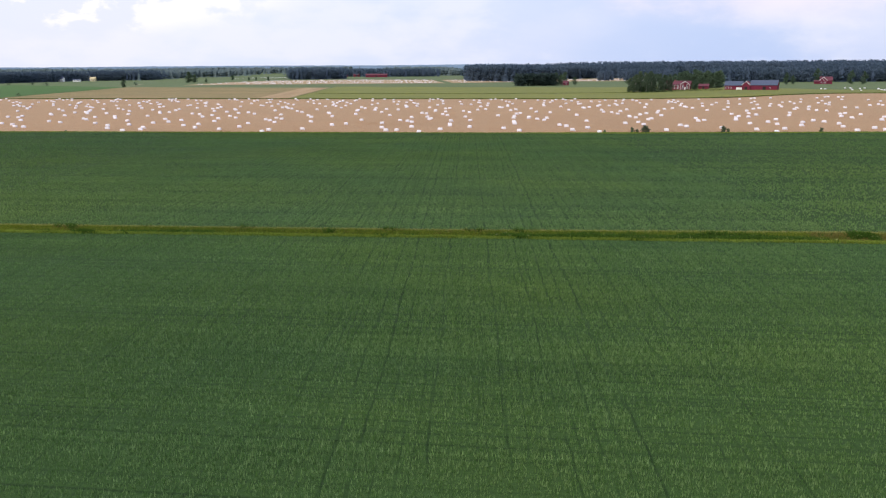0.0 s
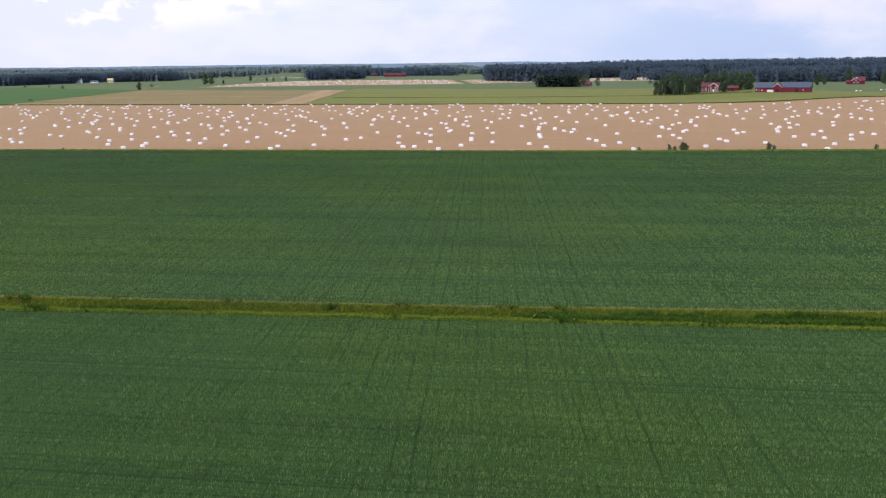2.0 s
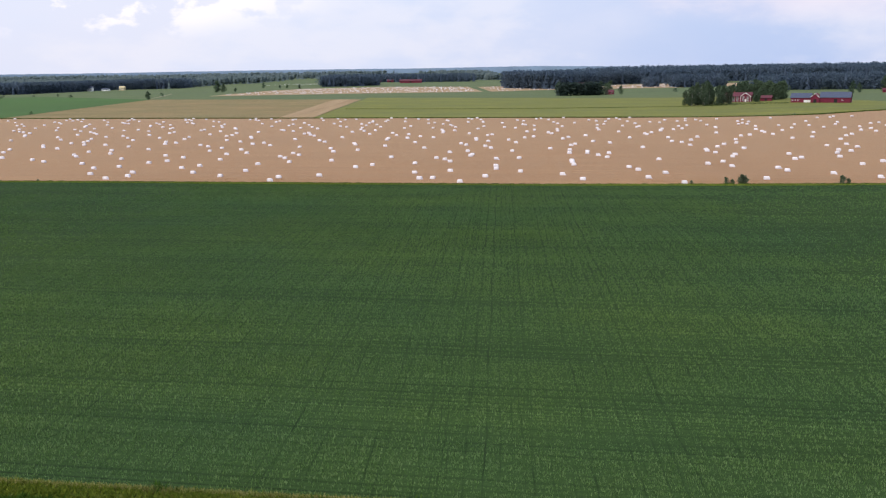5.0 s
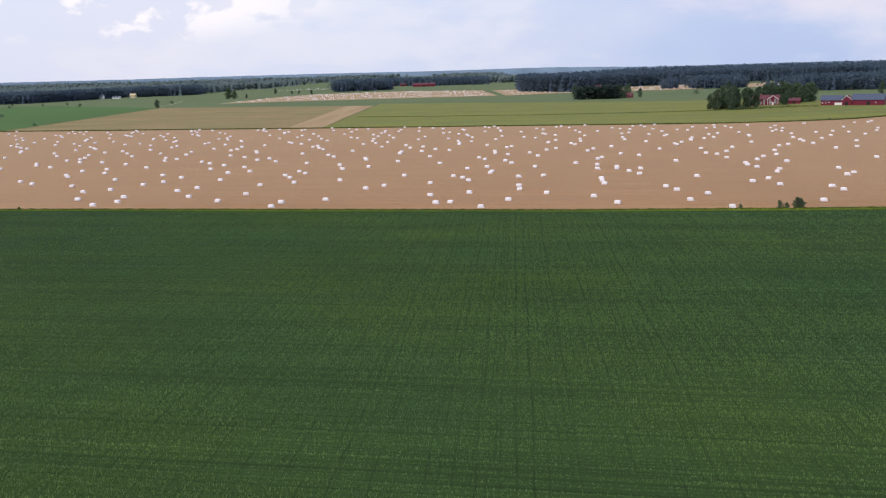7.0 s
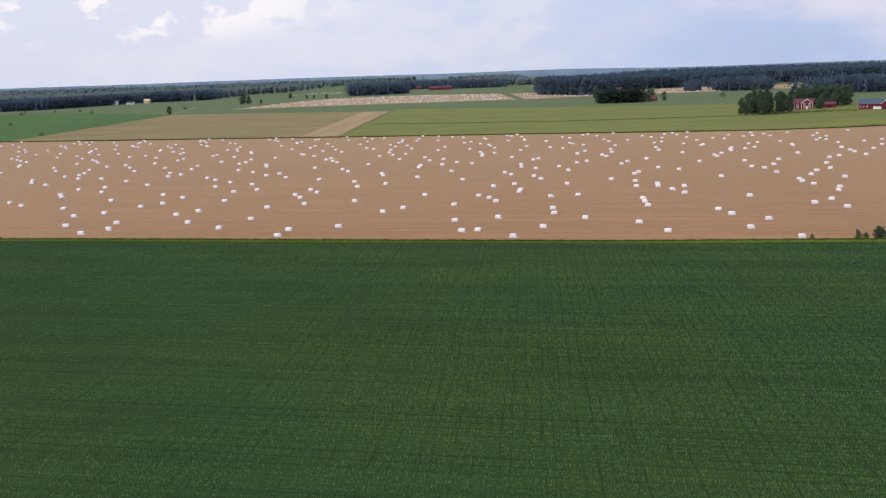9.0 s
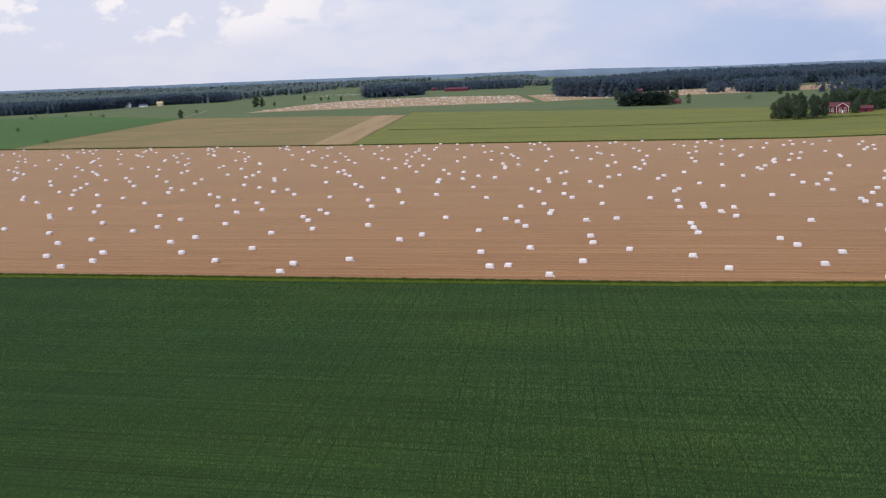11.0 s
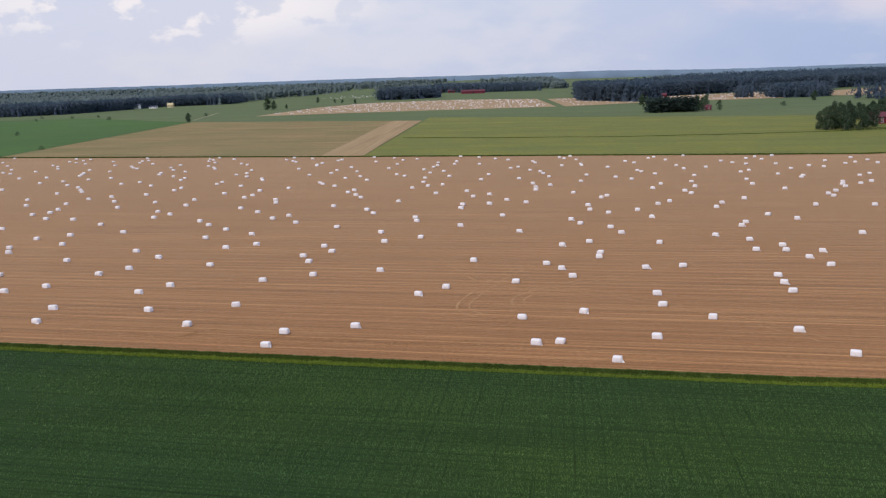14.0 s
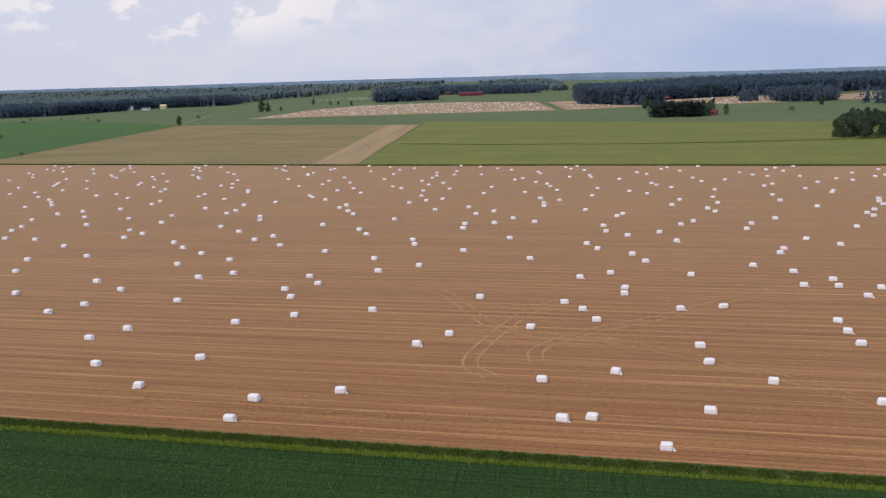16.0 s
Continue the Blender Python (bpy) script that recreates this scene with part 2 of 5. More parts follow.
def leaf_material(name, a, b, per="island", scale=0.3, through_light=0.35, mottle=0.0):
    """Foliage: colour varies from leaf clump to leaf clump and in broader patches."""
    m, n, l, p = material(name, 0.75, 0.2)
    g = n.new("ShaderNodeNewGeometry")
    k = g.outputs["Random Per Island"] if per == "island" else noisy(n, l, coords(n, l), scale, 3)
    col = blend(n, l, k, a, b)
    big = noisy(n, l, coords(n, l), 0.02, 3)
    col = blend(n, l, big, blend(n, l, 1.0, col, (0.8, 0.85, 0.85), "MULTIPLY"), blend(n, l, 1.0, col, (1.2, 1.15, 1.05), "MULTIPLY"))
    if mottle:
        q = noisy(n, l, coords(n, l), mottle, 4, 0.65, 0.36, 0.62)
        col = blend(n, l, q, blend(n, l, 1.0, col, (0.62, 0.64, 0.66), "MULTIPLY"), blend(n, l, 1.0, col, (1.15, 1.14, 1.12), "MULTIPLY"))
    l.new(col, p.inputs["Base Color"])
    t = n.new("ShaderNodeBsdfTranslucent")
    l.new(col, t.inputs["Color"])
    x = n.new("ShaderNodeMixShader")
    x.inputs[0].default_value = through_light
    l.new(p.outputs[0], x.inputs[1])
    l.new(t.outputs[0], x.inputs[2])
    l.new(x.outputs[0], n["Material Output"].inputs["Surface"])
    return m


def plain_material(name, colour, rough=0.7, var=0.2, scale=2.0, spec=0.3, bump=0.1, metal=0.0):
    m, n, l, p = material(name, rough, spec, metal)
    t = n.new("ShaderNodeTexCoord").outputs["Object"]
    k = noisy(n, l, t, scale, 5)
    lo, hi = tuple(c * (1 - var) for c in colour), tuple(min(1.0, c * (1 + var)) for c in colour)
    l.new(blend(n, l, k, lo, hi), p.inputs["Base Color"])
    bumped(n, l, p, noisy(n, l, t, scale * 6, 4), bump, 0.05)
    return m


M_PASTURE = field_material("pasture", (0.082, 0.118, 0.048), (0.115, 0.145, 0.056), (0.09, 0.12, 0.058), row=9.0, patch=0.006)
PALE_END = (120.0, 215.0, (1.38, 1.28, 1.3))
# shade down between the blades is painted in as the sheets' darker green
M_CANOPY_1 = crop_material("shaded_canopy_near", (0.026, 0.057, 0.014), (0.046, 0.090, 0.022), False, 0.03)
M_CANOPY_2 = crop_material("shaded_canopy_far", (0.020, 0.046, 0.011), (0.034, 0.068, 0.017), False, 0.0, pale=PALE_END)
M_STUBBLE = field_material("stubble", (0.222, 0.096, 0.036), (0.254, 0.115, 0.044), (0.34, 0.18, 0.074), (0.19, 0.08, 0.03), row=0.9, patch=0.01, streak_amount=0.38, sheen=0.5, lines=0.6, swaths=((2.9, 0.46, 0.0, (1.62, 1.68, 1.74)), (1.5, 0.34, 1.0, (0.72, 0.70, 0.68)), (1.05, 0.24, 2.0, (1.28, 1.3, 1.32)), (5.2, 0.5, 4.0, (0.68, 0.67, 0.66))))
# paler and less red than the near stubble
M_STUBBLE_FAR = field_material("pale_far_stubble", (0.28, 0.18, 0.10), (0.32, 0.215, 0.125), (0.36, 0.25, 0.15), (0.24, 0.155, 0.085), row=4.0, sheen=0.2)
M_TAN = field_material("cut_meadow", (0.25, 0.172, 0.08), (0.145, 0.132, 0.05), (0.27, 0.2, 0.098), (0.14, 0.128, 0.05), row=2.5, patch=0.02, lines=0.8, grain=0.6)
M_TAN_CUT = field_material("mown_strip", (0.30, 0.198, 0.105), (0.265, 0.18, 0.088), (0.34, 0.25, 0.145), row=4.0, patch=0.03, turn=88)
M_GREEN = field_material("green_field", (0.046, 0.118, 0.024), (0.062, 0.135, 0.028), (0.055, 0.095, 0.03), row=6.0)
M_OLIVE = field_material("olive_field", (0.118, 0.134, 0.025), (0.195, 0.187, 0.02), (0.092, 0.112, 0.026), row=7.0, patch=0.03, streak_amount=0.6, sheen=0.08, lines=0.3, grain=0.35)
M_VERGE = field_material("verge", (0.06, 0.095, 0.018), (0.085, 0.115, 0.024), (0.10, 0.11, 0.035), row=1.0, patch=0.2, streak_amount=0.4)
M_DITCH_GROUND = field_material("ditch_ground", (0.055, 0.078, 0.010), (0.075, 0.092, 0.013), (0.072, 0.085, 0.014), row=1.0, patch=0.15)
M_CROP_1 = crop_material("crop_blades_near", (0.058, 0.128, 0.028), (0.19, 0.28, 0.108), True, 0.22)
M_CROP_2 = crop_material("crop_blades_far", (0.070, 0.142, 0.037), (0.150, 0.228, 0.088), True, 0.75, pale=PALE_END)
M_HERB = leaf_material("ditch_herbs", (0.075, 0.125, 0.011), (0.215, 0.25, 0.028))
M_NETTLE = leaf_material("rank_weeds", (0.024, 0.068, 0.006), (0.075, 0.145, 0.014))
M_SERE = leaf_material("sere_grass", (0.12, 0.115, 0.022), (0.22, 0.19, 0.055))
M_HEAD = leaf_material("flower_heads", (0.2, 0.24, 0.07), (0.34, 0.36, 0.16))
M_STRAW = leaf_material("loose_straw", (0.26, 0.14, 0.06), (0.46, 0.28, 0.13), through_light=0.1)
M_HERB_DARK = leaf_material("dark_herbs", (0.042, 0.076, 0.012), (0.098, 0.135, 0.024))
M_DRY = leaf_material("dry_grass", (0.24, 0.24, 0.07), (0.42, 0.38, 0.15))
M_FRESH = leaf_material("fresh_grass", (0.17, 0.25, 0.03), (0.27, 0.33, 0.055))
# spruce green shifted to blue: the air's haze is in the colour
M_SPRUCE_HAZE = leaf_material("hazed_spruce_foliage", (0.058, 0.086, 0.136), (0.082, 0.115, 0.168), through_light=0.45)
M_BROAD = leaf_material("broadleaf_foliage", (0.055, 0.092, 0.06), (0.10, 0.145, 0.085))
M_BIRCH = leaf_material("birch_foliage", (0.07, 0.108, 0.066), (0.12, 0.162, 0.095))
M_BARK = plain_material("bark", (0.16, 0.13, 0.10), 0.9, 0.4, 3.0)
M_BARK_WHITE = plain_material("birch_bark", (0.55, 0.52, 0.47), 0.8, 0.3, 3.0)
M_WRAP = plain_material("white_film", (0.785, 0.75, 0.77), 0.42, 0.04, 3.0, 0.5, 0.35)
M_RED = plain_material("red_paint", (0.145, 0.017, 0.038), 0.85, 0.25, 0.8)
M_WHITE = plain_material("white_paint", (0.75, 0.74, 0.72), 0.6, 0.08, 2.0)
M_ROOF_DARK = plain_material("slate_roof", (0.06, 0.075, 0.12), 0.6, 0.2, 1.0)
M_ROOF_RED = plain_material("tile_roof", (0.11, 0.032, 0.045), 0.8, 0.25, 1.5)
M_GLASS = plain_material("window_glass", (0.05, 0.06, 0.08), 0.08, 0.1, 1.0, 0.6, 0.0)
M_DARK = plain_material("near_black_door", (0.02, 0.018, 0.018), 0.9, 0.3, 1.0)
M_YELLOW = plain_material("yellow_paint", (0.55, 0.46, 0.27), 0.8, 0.1, 1.0)
M_GRAVEL = field_material("gravel", (0.22, 0.21, 0.13), (0.26, 0.24, 0.16), (0.30, 0.27, 0.18), row=1.5, patch=0.1)
M_ASPHALT = plain_material("brick_chimney", (0.28, 0.12, 0.09), 0.9, 0.2, 4.0)

# ---- helpers of the scene ----


def step(v):
    v = np.clip(v, 0.0, 1.0)
    return v * v * (3 - 2 * v)


def lie(x, y):
    """Height of the land: flat fields, a low rise under the farm, wooded hills far off."""
    x, y = np.asarray(x, float), np.asarray(y, float)
    h = 1.8 * step((x - 150) / 80) * step((y - 500) / 150) * (1 - step((y - 1000) / 300))
    h = h + 8.0 * step((x - 40) / 260) * step((y - 1430) / 320) * (1 - step((y - 1950) / 400))
    h = h + 9.0 * step((y - 2300) / 1200) * (1 - step((x + 150) / 400))
    return h


def tri_mesh(name, v, f, mats, index=None, smooth=False):
    me = bpy.data.meshes.new(name)
    v, f = np.asarray(v, np.float32), np.asarray(f, np.int32)
    me.vertices.add(len(v))
    me.vertices.foreach_set("co", v.ravel())
    me.loops.add(f.size)
    me.loops.foreach_set("vertex_index", f.ravel())
    me.polygons.add(len(f))
    me.polygons.foreach_set("loop_start", np.arange(0, f.size, f.shape[1], dtype=np.int32))
    for m in mats:
        me.materials.append(m)
    if index is not None:
        me.polygons.foreach_set("material_index", np.asarray(index, np.int32))
    if smooth:
        me.polygons.foreach_set("use_smooth", np.ones(len(f), bool))
    me.update(calc_edges=True)
    return me


def part(name, bm, mat, parent=None, label=""):
    """Links a bmesh as one mesh object, under a thing where one is given."""
    me = bpy.data.meshes.new(name)
    bmesh.ops.recalc_face_normals(bm, faces=bm.faces)
    bm.to_mesh(me)
    bm.free()
    me.materials.append(mat)
    ob = new(name, me)
    if parent:
        ob.parent = parent
    return tagged(ob, label)


def box(bm, x0, y0, z0, x1, y1, z1):
    m = Matrix.Translation(((x0 + x1) / 2, (y0 + y1) / 2, (z0 + z1) / 2)) @ Matrix.Diagonal((x1 - x0, y1 - y0, z1 - z0, 1))
    bmesh.ops.create_cube(bm, size=1, matrix=m)
    return bm


def boxed(*ranges):
    bm = bmesh.new()
    for r in ranges:
        box(bm, *r)
    return bm


def prism(bm, outline, depth):
    """An outline in space, thickened by the vector depth."""
    a = [bm.verts.new(p) for p in outline]
    b = [bm.verts.new(Vector(p) + Vector(depth)) for p in outline]
    bm.faces.new(a), bm.faces.new(b[::-1])
    for i in range(len(a)):
        j = (i + 1) % len(a)
        bm.faces.new((a[i], b[i], b[j], a[j]))
    return bm


def sheet(name, near, far, mat, up, label, category, cell=12.0, wave=0.05, kind="structure"):
    """Ground between two edge lines (x, y), as a fine grid that follows the land."""
    near, far = np.array(near, float), np.array(far, float)
    x0, x1 = min(near[:, 0].min(), far[:, 0].min()), max(near[:, 0].max(), far[:, 0].max())
    u = np.linspace(0, 1, max(2, int((x1 - x0) / cell)) + 1)

    def along(line):
        s = (line[:, 0] - line[0, 0]) / (line[-1, 0] - line[0, 0])
        return np.interp(u, s, line[:, 0]), np.interp(u, s, line[:, 1])
    (ax, ay), (bx, by) = along(near), along(far)
    rows = max(2, int(np.abs(by - ay).max() / cell)) + 1
    w = np.linspace(0, 1, rows)[:, None]
    x, y = ax * (1 - w) + bx * w, ay * (1 - w) + by * w
    z = lie(x, y) + up + wave * np.sin(x * 0.05 + 1.3) * np.cos(y * 0.043)
    v = np.stack([x, y, z], -1).reshape(-1, 3)
    i = np.arange(rows - 1)[:, None] * len(u) + np.arange(len(u) - 1)
    f = np.stack([i, i + 1, i + 1 + len(u), i + len(u)], -1).reshape(-1, 4)
    return tagged(new(name, tri_mesh(name, v, f, [mat], smooth=True)), label, category, kind=kind)


# ---- edges of the fields ----
DITCH_NEAR = [(-320, 142.6), (-46, 112.0), (0, 107.0), (40, 102.3), (320, 70.0)]
DITCH_FAR = [(-320, 149.4), (-47, 117.3), (0, 111.9), (36, 109.1), (320, 84.5)]
VERGE = [(-420, 348.7), (-250, 320.7), (-146, 307.3), (-100, 301.6), (-30, 291.5), (14, 285.2), (60, 281.5), (134, 276.9), (420, 260.1)]
STUBBLE_FAR = [(-620, 767), (-326, 674), (-97, 622), (48, 592.5), (120, 577.5), (190, 581.5), (255, 609.5), (480, 609.5)]


def line_y(line, x):
    return np.interp(x, [p[0] for p in line], [p[1] for p in line])


def shifted(line, d):
    return [(x, y + d) for x, y in line]


# ---- ground and fields ----
def build_ground():
    xs = np.concatenate([np.linspace(-4800, -1300, 16), np.linspace(-1200, 1200, 121), np.linspace(1300, 4800, 16)])
    ys = np.concatenate([np.linspace(-900, -100, 6), np.linspace(-60, 2600, 134), np.linspace(2700, 4700, 16)])
    x, y = np.meshgrid(xs, ys)
    v = np.stack([x, y, lie(x, y) - 0.75 + 0.58 * step((y - 345) / 50)], -1).reshape(-1, 3)
    k = len(xs)
    i = np.arange(len(ys) - 1)[:, None] * k + np.arange(k - 1)
    f = np.stack([i, i + 1, i + 1 + k, i + k], -1).reshape(-1, 4)
    tagged(new("ground", tri_mesh("ground", v, f, [M_PASTURE], smooth=True)), "flat green farmland running out to the wooded horizon", "ground", kind="structure")


build_ground()
sheet("field_crop_1", [(-320, -60), (320, -60)], DITCH_NEAR, M_CANOPY_1, 0.3, "close green canopy of a cereal crop", "field", 8)
sheet("field_crop_2", DITCH_FAR, shifted(VERGE, -3.9), M_CANOPY_2, 0.3, "close green canopy of cereal crop beyond the ditch", "field", 8)
sheet("verge", shifted(VERGE, -3.9), VERGE, M_VERGE, 0.2, "narrow grass verge between crop and stubble", "verge", 3, 0.02)
sheet("field_stubble", VERGE, STUBBLE_FAR, M_STUBBLE, 0.0, "pale brown mown stubble field with long mowing rows", "field", 10)
sheet("field_tan", [(-326, 674.2), (-103, 623.5)], [(-358, 1074), (-114, 975)], M_TAN, -0.02, "pale yellow-green cut meadow", "field", 10)
sheet("field_strip", [(-126, 628.8), (-103, 623.6)], [(-142, 986), (-114, 975)], M_TAN_CUT, 0.05, "pale brown mown strip along the meadow", "field", 6)
sheet("field_green", [(-1200, 930), (-620, 767.4), (-328, 675)], [(-1300, 1260), (-560, 1260), (-361, 1078)], M_GREEN, -0.04, "bright green young field", "field", 20)
sheet("field_olive", [(-102.6, 623.4), (48, 592.7), (120, 577.7), (190, 581.7), (255, 609.7), (480, 609.7)], [(-113.5, 1030), (25, 960), (185, 885), (240, 800), (300, 690), (480, 690)], M_OLIVE, -0.03, "olive green hay meadow", "field", 10)
sheet("field_far_1", [(-324, 1178), (-227, 1190), (-130, 1203), (8, 1203)], [(-310, 1420), (-268, 1554), (-138, 1600), (-12, 1518)], M_STUBBLE_FAR, 0.0, "far stubble field crowded with wrapped bales", "field", 20)
sheet("field_far_2", [(18, 1203), (79, 1236), (121, 1257)], [(2, 1500), (51, 1514), (138, 1409)], M_STUBBLE_FAR, 0.0, "far stubble field past a green track", "field", 20)
sheet("field_far_3", [(124, 1257), (211, 1260), (269, 1270)], [(141, 1445), (190, 1472), (335, 1500)], M_STUBBLE_FAR, 0.0, "far stubble field before the wood", "field", 20)
sheet("field_far_4", [(330, 1297), (380, 1297), (620, 1290)], [(372, 1471), (463, 1526), (700, 1500)], M_STUBBLE_FAR, 0.0, "far pale field at the edge of the wood", "field", 20)


M_TRACK = field_material("pressed_straw", (0.365, 0.215, 0.106), (0.41, 0.25, 0.126), (0.32, 0.18, 0.086), row=0.5, patch=0.4, bump=0.1)


def tyre_track(route, gauge=2.1, width=0.42):
    """Two pressed, paler wheel lines along a smooth route over the stubble."""
    route = np.array(route, float)
    d = np.concatenate([[0], np.cumsum(np.hypot(*np.diff(route, axis=0).T))])
    s = np.linspace(0, d[-1], int(d[-1] / 1.0) + 2)
    k = np.ones(7) / 7
    x, y = np.interp(s, d, route[:, 0]), np.interp(s, d, route[:, 1])
    x, y = (np.convolve(np.pad(q, 3, "edge"), k, "valid") for q in (x, y))
    tx, ty = np.gradient(x), np.gradient(y)
    t = np.hypot(tx, ty)
    nx, ny = -ty / t, tx / t
    v, f = [], []
    for side in (-gauge / 2, gauge / 2):
        b = sum(len(q) for q in v)
        wob = width * (0.8 + 0.3 * np.sin(s * 0.7 + side))
        v.append(np.stack([x + nx * (side - wob / 2), y + ny * (side - wob / 2), 0.02 + 0.05 * np.sin(x * 0.05 + 1.3) * np.cos(y * 0.043)], -1))
        v.append(np.stack([x + nx * (side + wob / 2), y + ny * (side + wob / 2), 0.02 + 0.05 * np.sin(x * 0.05 + 1.3) * np.cos(y * 0.043)], -1))
        i = np.arange(len(x) - 1) + b
        f.append(np.stack([i, i + 1, i + 1 + len(x), i + len(x)], -1))
    tagged(new("tyre_track", tri_mesh("tyre_track", np.concatenate(v), np.concatenate(f), [M_TRACK])), "pale pressed wheel tracks on the stubble", "track", kind="structure")


sheet("farm_track", [(-374, 1118), (-398, 1235), (-420, 1330)][::-1], [(-371.8, 1118), (-395.5, 1235), (-417.5, 1330)][::-1], M_GRAVEL, 0.02, "narrow pale gravel track past a lone tree", "track", 8)
tyre_track([(-52, 374), (-43, 371), (-37.2, 365.1), (-35, 360.2), (-32.3, 353.1), (-29.8, 346.5), (-27.1, 341.2), (-24, 338.3), (-18, 336), (-8, 333)])
tyre_track([(20, 400), (9, 387), (-3, 373.2), (-11, 364.5), (-17.5, 357), (-21.5, 351.5), (-24.3, 344.5), (-26.4, 337.6), (-28.4, 331.3), (-29.8, 325.5), (-30.1, 321.4), (-29, 318.5), (-26, 316)])
tyre_track([(62, 399), (31.7, 374), (14.3, 359), (-1, 346), (-11.7, 338.9), (-16.1, 334.1), (-18.7, 331.6), (-20.6, 328.5), (-20.9, 325.5), (-20, 322)])
tyre_track([(-10.6, 335), (4.1, 323.5), (15.8, 311.7), (24, 301)], 2.1, 0.3)


def build_ditch():
    """The ditch between the crops: two banks and a bed below the land."""
    xs = np.linspace(-320, 320, 321)
    a, b = line_y(DITCH_NEAR, xs), line_y(DITCH_FAR, xs)
    prof = [(0.0, 0.3), (0.12, 0.25), (0.3, 0.1), (0.42, -0.2), (0.55, -0.3), (0.66, -0.15), (0.82, 0.2), (0.93, 0.3), (1.0, 0.3)]
    rng = np.random.default_rng(5)
    v = [np.stack([xs, a + (b - a) * w, z + rng.uniform(-0.05, 0.05, len(xs)) * (0 < w < 1)], -1) for w, z in prof]
    k = len(xs)
    i = np.arange(len(prof) - 1)[:, None] * k + np.arange(k - 1)
    f = np.stack([i, i + 1, i + 1 + k, i + k], -1).reshape(-1, 4)
    tagged(new("ditch", tri_mesh("ditch", np.concatenate(v), f, [M_DITCH_GROUND], smooth=True)), "grassy drainage ditch between two crop fields", "ditch", kind="structure")


build_ditch()

# ---- crops, herbs ----


def blades(name, places, height, width, lean, mat, label, category, per=3, seed=1, lift=0.0):
    """Many leaning leaf blades, each one triangle."""
    rng = np.random.default_rng(seed)
    p = np.repeat(places, per, 0)
    k = len(p)
    p = p + np.concatenate([rng.normal(0, width * 0.8, (k, 2)), np.zeros((k, 1))], 1)
    h = height * rng.uniform(0.65, 1.2, k) if np.isscalar(height) else np.repeat(height, per) * rng.uniform(0.65, 1.2, k)
    a, b = rng.uniform(0, 2 * np.pi, k), rng.uniform(0, 2 * np.pi, k)
    w = width * rng.uniform(0.6, 1.4, k)
    side = np.stack([np.cos(a) * w / 2, np.sin(a) * w / 2, np.zeros(k)], -1)
    top = p + np.stack([np.cos(b) * lean * h, np.sin(b) * lean * h, h], -1)
    v = np.stack([p - side, p + side, top], 1).reshape(-1, 3)
    v[:, 2] += lift
    f = np.arange(3 * k).reshape(-1, 3)
    return tagged(new(name, tri_mesh(name, v, f, [mat])), label, category, kind="stuff")


def crop_places(x0, x1, y0, y1, gap, seed):
    rng = np.random.default_rng(seed)
    k = int((x1 - x0) * (y1 - y0) / gap ** 2)
    return np.stack([rng.uniform(x0, x1, k), rng.uniform(y0, y1, k), np.zeros(k)], -1)


def crop_stand(p, low, high):
    """Heights over the field, after the drill gaps along and across have been thinned out."""
    x, y = p[:, 0], p[:, 1]
    rng = np.random.default_rng(len(p))
    gap = sum(rows_at(x, y, *q[:5]) for q in DRILL_LINES)
    keep = rng.uniform(0, 1, len(p)) > 0.8 * gap
    swell = np.sin(0.31 * x + 0.11 * y) + np.sin(0.17 * x - 0.23 * y) + np.sin(0.9 * y + 0.12 * x)
    along = sum(rows_at(x, y, *q[:5]) for q in DRILL_LINES[:2])
    h = (low + (high - low) * (0.5 + swell / 6)) * (1 - 0.45 * np.minimum(along, 1)) + 0.07 * rows_at(x, y, *RIDGE_LINE)
    return p[keep], h[keep]


def build_crops():
    p = crop_places(-72, 72, 20, 118, 0.152, 11)
    p = p[p[:, 1] < line_y(DITCH_NEAR, p[:, 0]) - 0.1]
    p, h = crop_stand(p, 0.2, 0.3)
    blades("crop_stand", p, h, 0.058, 0.3, M_CROP_1, "dense green cereal crop in fine rows", "crop", 2, 21, 0.26)
    for x0, x1, gap, width, seed in ((-72, 48, 0.215, 0.075, 12), (-165, -72, 0.42, 0.15, 14), (48, 165, 0.42, 0.15, 16)):
        p = crop_places(x0, x1, 90, 326, gap, seed)
        y = p[:, 1]
        p = p[(y > line_y(DITCH_FAR, p[:, 0]) + 0.1) & (y < line_y(VERGE, p[:, 0]) - 3.9)]
        p, h = crop_stand(p, 0.2, 0.3)
        blades("crop_stand", p, h, width, 0.32, M_CROP_2, "dense dark green cereal crop running up to the stubble", "crop", 2, seed + 10, 0.27)



build_crops()


